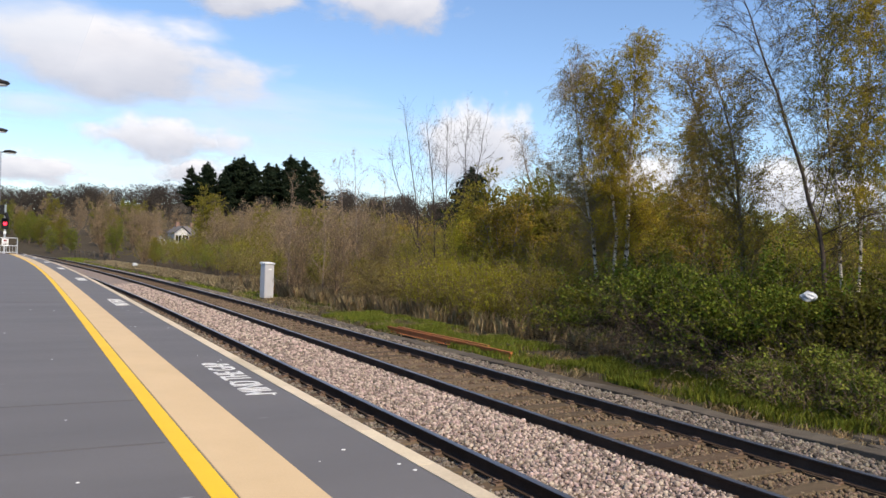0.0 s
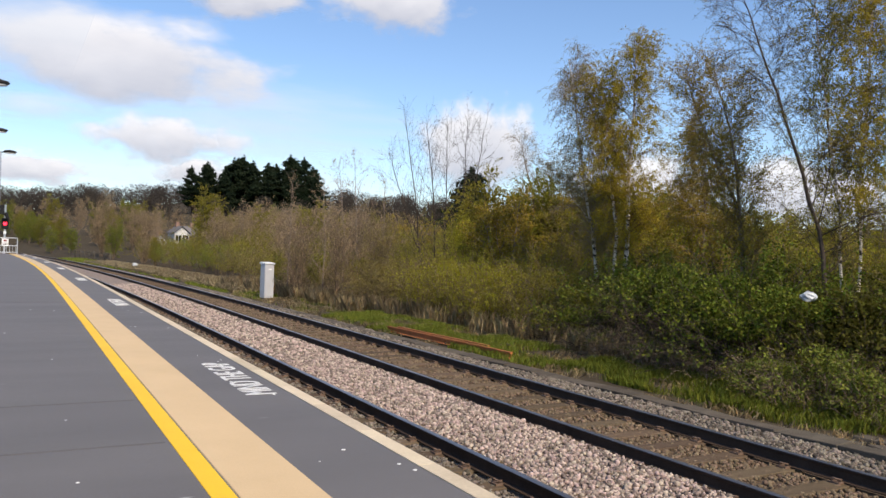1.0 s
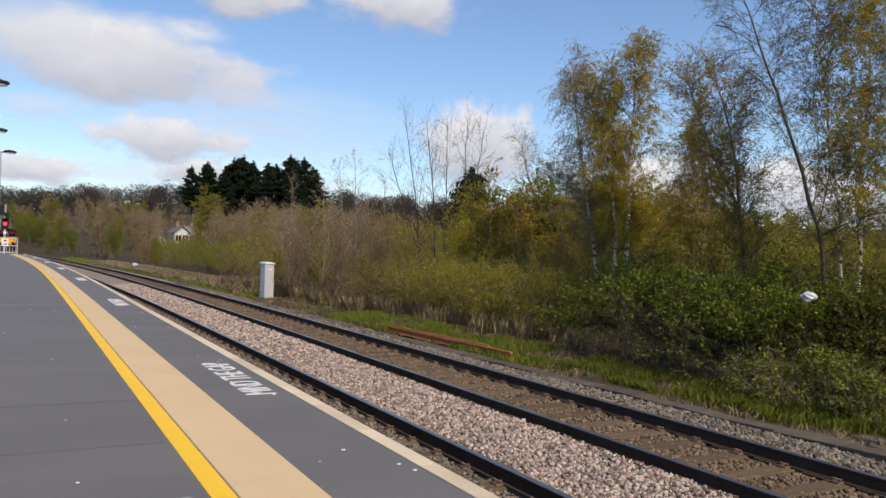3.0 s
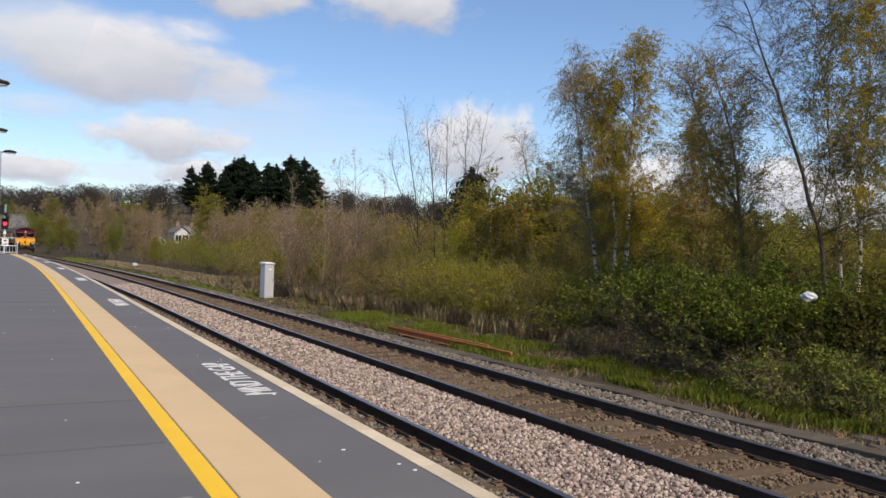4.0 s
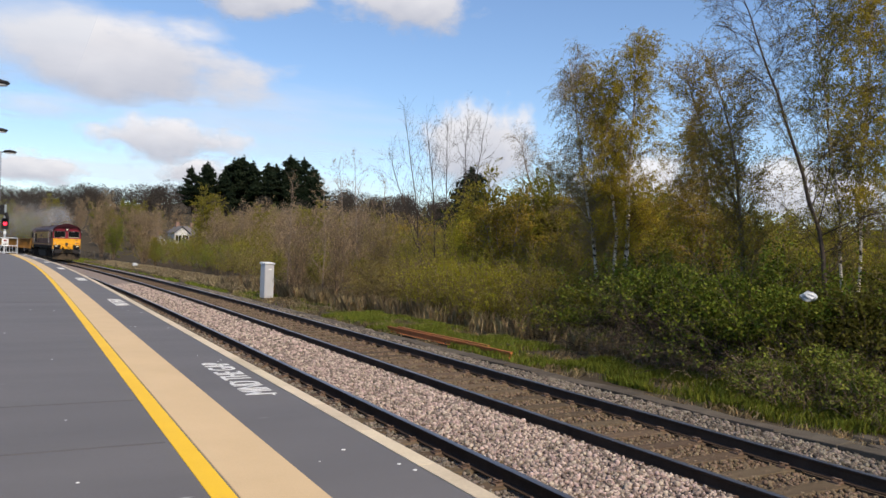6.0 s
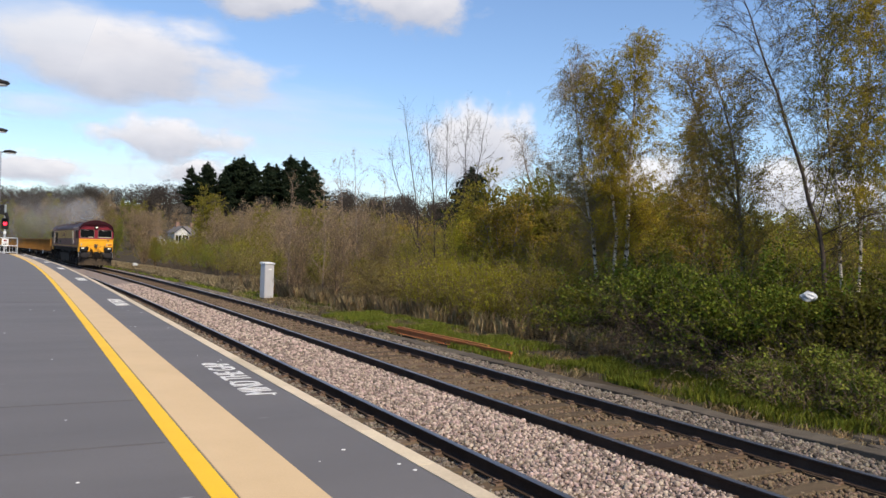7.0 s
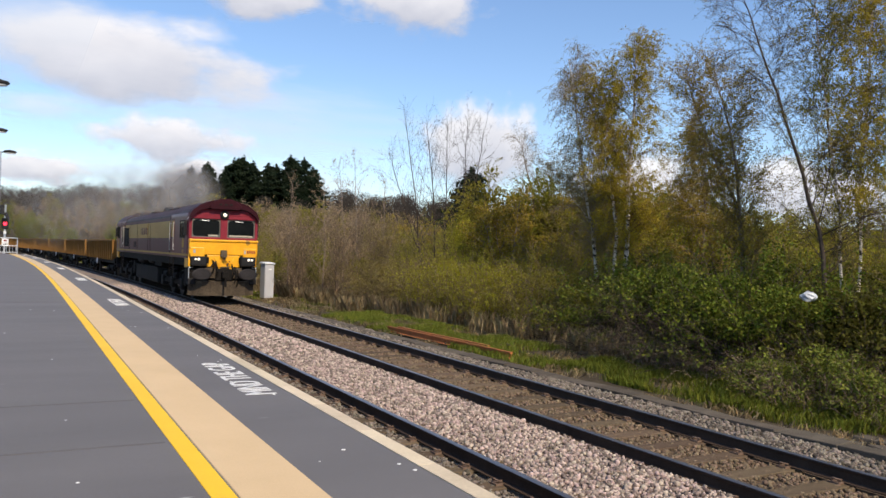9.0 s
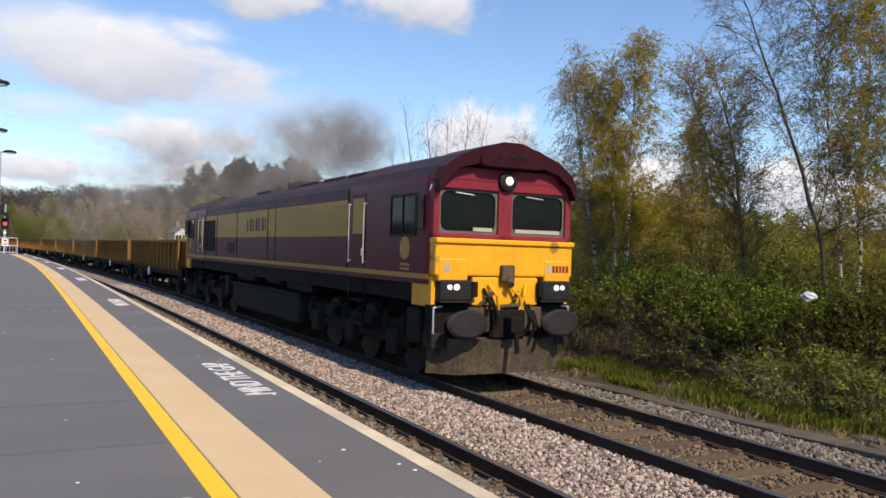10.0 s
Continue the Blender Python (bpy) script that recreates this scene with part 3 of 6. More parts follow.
        lp = part("top_lamp", lathe([(0.07, 0.10), (0.07, 0.135), (0.04, 0.16)], "x", 18), LAMP_ON if sgn > 0 else GALV, hl, "lit cream lamp" if sgn > 0 else "")
        # coupling gear and pipes
        X = 10.22 * sgn
        for y, z0, z1, d in ((-0.42, 1.55, 1.05, .16), (-0.30, 1.45, 0.8, .2), (0.30, 1.4, 0.75, .22), (0.42, 1.3, .65, .16), (0.52, 1.2, 0.55, .12)):
            bm = rod(bmesh.new(), (X, y, z0), (X + d * sgn, y + 0.05, (z0 + z1) / 2), 0.028, 6)
            rod(bm, (X + d * sgn, y + 0.05, (z0 + z1) / 2), (X + .05 * sgn, y - 0.02, z1), 0.028, 6)
            part("brake_pipe", bm, UNDER, loco, "hanging rubber brake pipe")
        bm = boxes((min(X, X + .35 * sgn), max(X, X + .35 * sgn), -0.11, 0.11, 0.88, 1.12), (min(X, X + .12 * sgn), max(X, X + .12 * sgn), -0.3, 0.3, 0.78, 1.22), bevel=0.02)
        rod(bm, (X + .3 * sgn, 0, .95), (X + .34 * sgn, 0.02, .55), 0.04, 8)
        part("drawhook", bm, UNDER, loco, "dark drawhook and coupling")
        bm = boxes((min(X, X + .1 * sgn), max(X, X + .1 * sgn), -0.14, 0.10, 1.66, 1.93), bevel=0.03)
        rod(bm, (X, 0.05, 1.72), (X + .16 * sgn, -.02, 1.62), 0.06, 8)
        part("socket_box", bm, VALANCE, loco, "rusty jumper socket")
        bm = bmesh.new()
        for q in ((-0.5, 1.28, -0.3, 1.5), (0.22, 1.5, .1, 1.36), (-.2, 1.26, .28, 1.3)):
            rod(bm, (X, q[0], q[1]), (X + .1 * sgn, q[2], q[3]), 0.03, 6)
        part("jumper_cable", bm, VALANCE, loco)
        for y, w in ((-0.34, .1), (0.36, -.1), (0.02, .16)):
            bm = rods(((X, y, 1.62), (X + .12 * sgn, y + w, 1.44), 0.024), ((X + .12 * sgn, y + w, 1.44), (X + .08 * sgn, y + w * 1.6, 1.2), 0.024), n=6)
            part("air_pipe", bm, NOSE_YELLOW, loco, "yellow painted air pipe")
        for y in (-0.62, 0.62):
            part("lamp_bracket", boxes((min(X, X + .08 * sgn), max(X, X + .08 * sgn), y - .05, y + .05, 1.42, 1.66), bevel=.01), UNDER, loco)
        part("beam_plate", boxes((min(X - .08 * sgn, X), max(X - .08 * sgn, X), -0.7, 0.7, 0.86, 1.26), bevel=.02), VALANCE, loco, "rust-stained coupling plate")
        for y in (-0.865, 0.865):
            bf = part("buffer", lathe([(0.14, -0.2), (0.14, 0.18), (0.11, 0.2), (0.11, 0.42), (0.25, 0.44), (0.26, 0.47), (0.22, 0.50)], "x", 22), BUFFER, loco, "dark grey oval buffer")
            bf.matrix_basis = pose(10.05 * sgn, y, 1.02, 0, 0, 0 if sgn > 0 else 180) @ Matrix.Diagonal((1, 1.38, 0.86, 1))
        xs = sorted((9.9 * sgn, 10.12 * sgn))
        part("buffer_beam", boxes((xs[0], xs[1], -1.3, 1.3, 0.72, 1.30), bevel=0.03), UNDER, loco, "grimy buffer beam")
        # obstacle deflector below the beam
        bm = bmesh.new()
        vs = [bm.verts.new((x * sgn, y, z)) for x, y, z in ((9.95, -1.25, .80), (9.95, 1.25, .80), (10.2, 0.85, .2), (10.2, -0.85, .2), (10.30, -0.8, 0.75), (10.30, 0.8, 0.75), (9.9, 1.25, .22), (9.9, -1.25, .22))]
        for f in ((4, 5, 2, 3), (0, 4, 3, 7), (5, 1, 6, 2), (0, 1, 5, 4), (7, 3, 2, 6), (0, 7, 6, 1)):
            bm.faces.new([vs[i] for i in f])
        part("deflector", bm, VALANCE, loco, "dirt-brown obstacle deflector")
        for y in (-1.27, 1.27):
            part("shunter_handrail", rods(((sgn * 10.16, y, 1.25), (sgn * 10.16, y, 0.85), 0.018), ((sgn * 10.16, y, 1.25), (sgn * 10.16, y * .88, 1.27), 0.018)), GALV, loco, "white shunter's handrail")
        for y in (-1.15, 1.15):
            part("step", boxes((min(sgn * 9.85, sgn * 10.16), max(sgn * 9.85, sgn * 10.16), y - .14, y + .14, .62, .86), bevel=0.02), BUFFER, loco)
        # number as plain bars, notices
        if sgn > 0:
            bm = bmesh.new()
            for i in range(5):
                box(bm, 10.243, 10.247, 0.87 + i * 0.068, 0.915 + i * 0.068, 1.82, 1.93)
            part("number_bar", bm, RED_FRAME, loco)
            for y in (-1.16, 0.74):
                part("notice", boxes((10.241, 10.246, y + .02, y + 0.10, 1.80, 1.94)), RAIL_GREY, loco, "small pale warning notice")
        # side windows, doors, grab rails
        for y in (-1, 1):
            yo = H * y
            a, b = sorted((yo - 0.02 * y, yo + 0.006 * y))
            x0, x1 = sorted((sgn * 8.62, sgn * 9.55))
            sw = part("cab_side_window", boxes((x0, x1, a, b, 2.38, 3.02)), GLASS, loco, "dark cab side window")
            c, d = sorted((yo, yo + 0.02 * y))
            part("window_seal", boxes((x0 - .03, x1 + .03, c, d, 3.0, 3.04), (x0 - .03, x1 + .03, c, d, 2.35, 2.39), (x0 - .03, x0 + .01, c, d, 2.39, 3.0), (x1 - .01, x1 + .03, c, d, 2.39, 3.0), ((x0 + x1) / 2 - .015, (x0 + x1) / 2 + .015, c, d, 2.39, 3.0)), BLACK, sw)
            mx = sgn * 9.78
            part("mirror_bracket", boxes((mx - 0.05, mx + .05, min(yo, yo + .1 * y), max(yo, yo + .1 * y), 2.45, 3.0), bevel=0.015), BLACK, loco)
            x0, x1 = sorted((sgn * 6.82, sgn * 7.46))
            dr = part("cab_door", boxes((x0, x1, min(yo, yo + .012 * y), max(yo, yo + .012 * y), 1.80, 3.14), bevel=0.004), MAROON_DULL, loco, "maroon cab door")
            part("door_panel", boxes((x0 + .05, x1 - .05, min(yo, yo + .016 * y), max(yo, yo + .016 * y), 2.40, 3.06)), GOLD, dr)
            for hx in (sgn * 6.78, sgn * 7.52):
                part("grab_rail", rods(((hx, yo + .06 * y, 1.86), (hx, yo + .06 * y, 2.98), 0.014), ((hx, yo, 1.9), (hx, yo + .06 * y, 1.9), 0.012), ((hx, yo, 2.95), (hx, yo + .06 * y, 2.95), 0.012)), RAIL_GREY, loco, "worn pale grab rail")
                part("lower_rail", rods(((hx, yo + .03 * y, 0.75), (hx, yo + .03 * y, 1.58), 0.018)), UNDER, loco)
            for z in (.72, 1.15):
                part("foot_step", boxes((x0, x1, yo - .2 if y > 0 else yo, yo if y > 0 else yo + .2, z, z + .04)), UNDER_LIGHT, loco)
            bx = sgn * 9.18
            part("crest", lathe([(0.20, -0.004), (0.20, 0.004)], "y", 9), GOLD, loco, "gold crest shape").matrix_basis = pose(bx, yo + .004 * y, 2.16)
            bm = bmesh.new()
            for i in range(2):
                box(bm, bx - .17, bx + .17, min(yo, yo + .006 * y), max(yo, yo + .006 * y), 1.80 + i * .07, 1.84 + i * .07)
            part("crest_bar", bm, GOLD, loco)
            part("data_plate", boxes((sgn * 7.36 - .05, sgn * 7.36 + .05, min(yo, yo + .02 * y), max(yo, yo + .02 * y), 2.0, 2.14)), SIGN_WHITE, loco)
    # side panels, grilles and seams along the body
    Hb = H * 0.985
    for y in (-1, 1):
        yo = Hb * y
        for i in range(9):
            z = 2.42 + i * 0.07
            a, b = sorted((yo, yo + 0.012 * y))
            part("rib", boxes((1.0, 6.3, a, b, z, z + 0.018)), GOLD, loco)
        for x in (6.55, 1.62, 0.95, -2.3, -4.9):
            part("panel_seam", boxes((x - .018, x + .018, min(yo, yo + .008 * y), max(yo, yo + .008 * y), 1.78, 3.12)), UNDER, loco)
        part("engine_door", boxes((-1.6, 0.9, min(yo, yo + .015 * y), max(yo, yo + .015 * y), 2.38, 3.04), bevel=0.005), GOLD, loco, "gold engine-room door")
        lg = []
        for i in range(7):
            lg.append((-1.1 + i * .3, -1.0 + i * .3 + (0.1 if i % 2 else 0), min(yo, yo + .02 * y), max(yo, yo + .02 * y), 2.52, 2.86))
        for q in lg:
            part("livery_bar", boxes(q), MAROON_DULL, loco, "faded maroon livery mark")
        part("intake_grille", boxes((-7.7, -5.2, min(yo, yo + .02 * y), max(yo, yo + .02 * y), 1.92, 2.92), bevel=0.008), BLACK, loco, "black radiator intake")
        rr = []
        for i in range(9):
            rr.append((-7.7 + i * .3, -7.66 + i * .3, min(yo, yo + .035 * y), max(yo, yo + .035 * y), 1.92, 2.92))
        part("intake_slat", boxes(*rr), UNDER, loco)
        for i in range(4):
            part("vent", boxes((-3.4 + i * .22, -3.3 + i * .22, min(yo, yo + .01 * y), max(yo, yo + .01 * y), 1.9, 2.2)), BLACK, loco)
        part("sill_stripe", boxes((-10.0, 10.0, min(H * y, H * y + .008 * y), max(H * y, H * y + .008 * y), 1.70, 1.755)), GOLD, loco, "thin gold sill stripe")
        # underframe gear
        part("fuel_tank", boxes((-3.0, 3.4, min(.35 * y, 1.22 * y), max(.35 * y, 1.22 * y), 0.36, 1.05), bevel=0.08), UNDER_LIGHT, loco, "dusty grey fuel tank")
        part("tank_rim", boxes((-3.05, 3.45, min(1.2 * y, 1.25 * y), max(1.2 * y, 1.25 * y), 1.0, 1.06)), UNDER_LIGHT, loco)
        part("air_tank", lathe([(0.02, -1.0), (0.17, -0.95), (0.2, -0.8), (0.2, 0.8), (0.17, .95), (0.02, 1.0)], "x", 14), UNDER_LIGHT, loco, smooth=True).matrix_basis = pose(-1.5, 1.05 * y, 1.32)
        part("air_tank", lathe([(0.02, -.7), (0.15, -0.65), (0.18, -0.5), (0.18, 0.5), (0.15, .65), (0.02, .7)], "x", 14), UNDER_LIGHT, loco, smooth=True).matrix_basis = pose(1.2, 1.05 * y, 1.34)
        part("battery_box", boxes((2.4, 4.2, min(.7 * y, 1.2 * y), max(.7 * y, 1.2 * y), 1.12, 1.55), bevel=0.03), UNDER, loco)
    part("solebar", boxes((-9.95, 9.95, -1.24, 1.24, 1.30, 1.62), bevel=0.02), UNDER, loco, "black solebar")
    # roof gear
    part("exhaust", boxes((-0.6, 0.7, -0.35, 0.35, 3.68, 3.90), bevel=0.04), ROOF_GRIME, loco, "sooty exhaust housing")
    part("radiator_fan", lathe([(0.75, 0), (0.75, .12), (0.6, .14)], "z", 20), ROOF_GRIME, loco).matrix_basis = pose(-5.4, 0, 3.66)
    part("radiator_fan", lathe([(0.75, 0), (0.75, .12), (0.6, .14)], "z", 20), ROOF_GRIME, loco).matrix_basis = pose(-7.1, 0, 3.66)
    for x in (-2.4, 1.8, 3.6, 5.2):
        part("roof_hatch", boxes((x - .7, x + .7, -0.55, .55, 3.60, 3.745), bevel=0.03), ROOF_GRIME, loco)
    for x in (6.61, -8.02):
        part("roof_joint", boxes((x - .03, x + .03, -1.33, 1.33, 1.75, 3.25)), UNDER, loco)
    for y in (-1.27, 1.27):
        part("lamp_iron", rods(((10.0, y, 3.18), (10.12, y * 1.08, 3.05), 0.012), n=5), GALV, loco)
    # bogies with three axles each
    wheels = []
    for bx in (6.55, -6.55):
        for y in (-1, 1):
            bg = part("bogie_frame", boxes((bx - 2.75, bx + 2.75, min(.98 * y, 1.14 * y), max(.98 * y, 1.14 * y), 0.62, 0.95), (bx - 2.6, bx - .3, min(1.0 * y, 1.16 * y), max(1.0 * y, 1.16 * y), 0.5, 0.7),
                                           (bx + .3, bx + 2.6, min(1.0 * y, 1.16 * y), max(1.0 * y, 1.16 * y), 0.5, 0.7), bevel=0.05), UNDER, loco, "grimy bogie side frame")
            for ax in (-1.98, 0, 1.98):
                part("axlebox", boxes((bx + ax - .24, bx + ax + .24, min(1.0 * y, 1.24 * y), max(1.0 * y, 1.24 * y), 0.34, 0.78), bevel=0.06), UNDER_LIGHT, bg)
                for sx in (-.36, .36):
                    part("spring", rods(((bx + ax + sx, 1.12 * y, .66), (bx + ax + sx, 1.12 * y, 1.05), .085), n=10), UNDER, bg)
            part("sand_box", boxes((bx + 2.5, bx + 3.0, min(.9 * y, 1.2 * y), max(.9 * y, 1.2 * y), .62, 1.2), bevel=.04), UNDER_LIGHT, bg)
            for q in (-1.0, 1.0):
                part("brake_cylinder", rods(((bx + q - .3, 1.18 * y, .86), (bx + q + .3, 1.18 * y, .86), .12), n=12), UNDER, bg)
        for ax in (-1.98, 0, 1.98):
            wheels.append((wheelset(loco, bx + ax, 0.53), bx + ax, 0.53))
    return loco, wheels


def build_wagon():
    w = tagged(empty("box_wagon"), "ochre open box wagon with ribbed sides", "wagon", group="open wagons behind the locomotive")
    L, H = 6.35, 1.28
    zb, zt = 1.12, 2.22
    wheels = []
    for y in (-1, 1):
        a, b = sorted((H * y, (H - .05) * y))
        sd = part("side_wall", boxes((-L, L, a, b, zb, zt), bevel=0.006), WAGON, w, "ochre steel side")
        c, d = sorted((H * y, (H + .09) * y))
        for i in range(15):
            x = -L + 0.06 + i * (2 * L - .12) / 14
            part("rib", boxes((x - .055, x + .055, c, d, zb - .1, zt - .05), bevel=0.01), WAGON, sd)
        part("top_rail", boxes((-L, L, min((H - .06) * y, (H + .1) * y), max((H - .06) * y, (H + .1) * y), zt - .05, zt + .06), bevel=.015), WAGON, sd)
        part("solebar", boxes((-L - .1, L + .1, min(1.05 * y, 1.2 * y), max(1.05 * y, 1.2 * y), .82, 1.12), bevel=.02), UNDER, w, "black solebar")
        part("brake_wheel", lathe([(0.22, -.02), (0.24, 0), (0.22, .02)], "y", 14), SIGN_WHITE, w, "white brake wheel").matrix_basis = pose(-1.0, 1.27 * y, 0.86)
    part("floor_plate", boxes((-L, L, -1.25, 1.25, zb - .02, zb + .10)), WAGON_IN, w)
    for x in (-L, L):
        a, b = sorted((x, x * .992))
        ew = part("end_wall", boxes((a, b, -H, H, zb, zt), bevel=.006), WAGON, w)
        for i in range(5):
            y = -1.0 + i * .5
            part("end_rib", boxes((min(x, x * 1.012), max(x, x * 1.012), y - .05, y + .05, zb - .1, zt)), WAGON, ew)
        sg = 1 if x > 0 else -1
        for y in (-.865, .865):
            part("buffer", lathe([(0.12, -.1), (0.12, .25), (0.22, .27), (0.22, .32)], "x", 14), UNDER, w).matrix_basis = pose(x + .1 * sg, y, 1.02, 0, 0, 0 if sg > 0 else 180)
        part("headstock", boxes((min(x, x + .1 * sg), max(x, x + .1 * sg), -1.2, 1.2, .85, 1.15)), UNDER, w)
    for bx in (-4.5, 4.5):
        for y in (-1, 1):
            bg = part("bogie_frame", boxes((bx - 1.35, bx + 1.35, min(.95 * y, 1.1 * y), max(.95 * y, 1.1 * y), .45, .72), bevel=.05), UNDER, w, "black bogie side frame")
            for ax in (-.9, .9):
                part("axlebox", boxes((bx + ax - .2, bx + ax + .2, min(1.0 * y, 1.18 * y), max(1.0 * y, 1.18 * y), .32, .66), bevel=.05), UNDER_LIGHT, bg)
        for ax in (-.9, .9):
            wheels.append((wheelset(w, bx + ax, .46), bx + ax, .46))
    return w, wheels


LOCO, LOCO_WHEELS = build_loco()
WAGONS = []
_w0, _ = build_wagon()
for i in range(11):
    WAGONS.append(_w0 if i == 0 else copy_thing(_w0, Matrix.Identity(4)))
LOCO_MID, WAGON_FIRST, WAGON_STEP = 10.25, 27.9, 13.75


# ---- plants ----
BARK_BIRCH = material("birch_bark", (0.40, 0.35, 0.28), (0.70, 0.63, 0.53), 0.8, scale=5, fine=30, bump=0.4, speck=((0.05, 0.045, 0.04), 7.0, 0.58), stretch=(1, 1, 2.2))
BARK_DARK = material("dark_bark", (0.035, 0.027, 0.022), (0.085, 0.066, 0.052), 0.9, scale=8, fine=40, bump=0.5)
BARK_BROWN = material("brown_bark", (0.10, 0.072, 0.05), (0.20, 0.15, 0.105), 0.9, scale=8, fine=40, bump=0.5)
BARK_TWIG = material("reddish_birch_twig", (0.09, 0.055, 0.035), (0.17, 0.11, 0.07), 0.8, scale=8, fine=40, bump=0.2)
BARK_PALE = material("pale_bark", (0.17, 0.13, 0.10), (0.30, 0.24, 0.19), 0.9, scale=8, fine=40, bump=0.4)

for _m in (BARK_BIRCH, BARK_DARK, BARK_BROWN, BARK_TWIG, BARK_PALE):
    _m.node_tree.nodes["Principled BSDF"].inputs["Specular IOR Level"].default_value = 0.15


def leafy(name, a, b, vary=0.4):
    m = material(name, a, b, 0.6, scale=0.9, fine=6, bump=0, vary=vary, island=True, soft=0.42)
    m.node_tree.nodes["Principled BSDF"].inputs["Specular IOR Level"].default_value = 0.12
    return m


LEAF_GOLD = leafy("golden_spring_leaf", (0.32, 0.245, 0.018), (0.46, 0.36, 0.04), 0.35)
LEAF_RUST = leafy("golden_brown_leaf", (0.28, 0.205, 0.025), (0.40, 0.30, 0.05), 0.35)
LEAF_OLIVE = leafy("olive_bud", (0.19, 0.17, 0.02), (0.28, 0.25, 0.038), 0.3)
LEAF_MOSS = leafy("moss_green_leaf", (0.155, 0.155, 0.017), (0.235, 0.23, 0.034), 0.3)
LEAF_BUD = leafy("brown_olive_bud", (0.21, 0.17, 0.05), (0.31, 0.255, 0.085), 0.35)
LEAF_WILLOW = leafy("willow_leaf", (0.25, 0.24, 0.016), (0.36, 0.335, 0.032), 0.45)
LEAF_LIME = leafy("lime_leaf", (0.27, 0.265, 0.022), (0.38, 0.36, 0.045), 0.3)
LEAF_GREEN = leafy("bramble_leaf", (0.085, 0.108, 0.012), (0.155, 0.19, 0.024), 0.65)
LEAF_WEED = leafy("weed_leaf", (0.12, 0.145, 0.022), (0.205, 0.23, 0.042), 0.55)
# olive leaf darkened in colour to stand in for shade under the trees
LEAF_SHADED = leafy("shaded_scrub_leaf", (0.065, 0.064, 0.010), (0.11, 0.108, 0.018), 0.4)
LEAF_BROWN = leafy("brown_bud", (0.29, 0.205, 0.115), (0.43, 0.32, 0.19))
LEAF_PALE = leafy("pale_blossom", (0.36, 0.32, 0.22), (0.5, 0.46, 0.34))
LEAF_SPRING = leafy("spring_green_leaf", (0.16, 0.19, 0.022), (0.24, 0.27, 0.042))
NEEDLE = leafy("pine_needle", (0.012, 0.022, 0.012), (0.03, 0.045, 0.022))
GRASS = leafy("grass_blade", (0.145, 0.18, 0.024), (0.25, 0.285, 0.05), 0.5)
STRAW = leafy("dead_grass", (0.42, 0.33, 0.19), (0.58, 0.48, 0.31), 0.35)


def tubes(lines, sides=4):
    """Tapered round branches through the points of each line: lines of (points, radii)."""
    vs, fs, base = [], [], 0
    w = np.arange(sides) * 2 * math.pi / sides
    cw, sw = np.cos(w)[None, :, None], np.sin(w)[None, :, None]
    for pts, rad in lines:
        pts, rad = np.asarray(pts, float), np.asarray(rad, float)
        d = np.gradient(pts, axis=0)
        d /= np.linalg.norm(d, axis=1)[:, None] + 1e-9
        ref = np.where(np.abs(d[:, 2:3]) > 0.9, [[1.0, 0, 0]], [[0, 0, 1.0]])
        u = np.cross(d, ref)
        u /= np.linalg.norm(u, axis=1)[:, None] + 1e-9
        v = np.cross(d, u)
        ring = pts[:, None] + rad[:, None, None] * (cw * u[:, None] + sw * v[:, None])
        k = len(pts)
        vs.append(ring.reshape(-1, 3))
        i = np.arange(k - 1)[:, None] * sides + base
        j = np.arange(sides)[None]
        j2 = (j + 1) % sides
        fs.append(np.stack([i + j, i + j2, i + sides + j2, i + sides + j], -1).reshape(-1, 4))
        base += k * sides
    return np.concatenate(vs), np.concatenate(fs)


def leaf_quads(rng, at, size, long=1.5, up=0.0):
    """Small pointed leaves, one at each place, turned at random."""
    n = len(at)
    a = rng.normal(size=(n, 3))
    a[:, 2] += up
    a /= np.linalg.norm(a, axis=1)[:, None]
    b = np.cross(a, rng.normal(size=(n, 3)))
    b /= np.linalg.norm(b, axis=1)[:, None]
    s = (size * rng.uniform(0.6, 1.35, n))[:, None]
    a, b = a * s * long * 0.5, b * s * 0.42
    v = np.stack([at - a, at + b, at + a, at - b], 1).reshape(-1, 3)
    return v, np.arange(4 * n).reshape(-1, 4)


def raw_mesh(name, v, f, mat, smooth=False):
    me = bpy.data.meshes.new(name)
    k = f.shape[1]
    me.vertices.add(len(v))
    me.vertices.foreach_set("co", np.asarray(v, np.float32).reshape(-1))
    me.loops.add(f.size)
    me.loops.foreach_set("vertex_index", f.reshape(-1).astype(np.int32))
    me.polygons.add(len(f))
    me.polygons.foreach_set("loop_start", np.arange(0, f.size, k, dtype=np.int32))
    if smooth:
        me.polygons.foreach_set("use_smooth", np.ones(len(f), bool))
    me.materials.append(mat)
    me.update()
    me.validate()
    return me


def limb(rng, p0, d0, length, r0, wobble=0.12, droop=0.0, steps=6, tip=0.25):
    pts, d = [np.array(p0, float)], np.array(d0, float)
    d /= np.linalg.norm(d)
    for i in range(steps):
        d = d + rng.normal(size=3) * wobble + np.array([0, 0, -droop * (i + 1) / steps])
        d /= np.linalg.norm(d)
        pts.append(pts[-1] + d * length / steps)
    return np.array(pts), np.linspace(r0, r0 * tip, steps + 1)


def along(line, f):
    pts, rad = line
    x = f * (len(pts) - 1)
    i = min(int(x), len(pts) - 2)
    w = x - i
    return pts[i] * (1 - w) + pts[i + 1] * w, rad[i] * (1 - w) + rad[i + 1] * w, pts[i + 1] - pts[i]


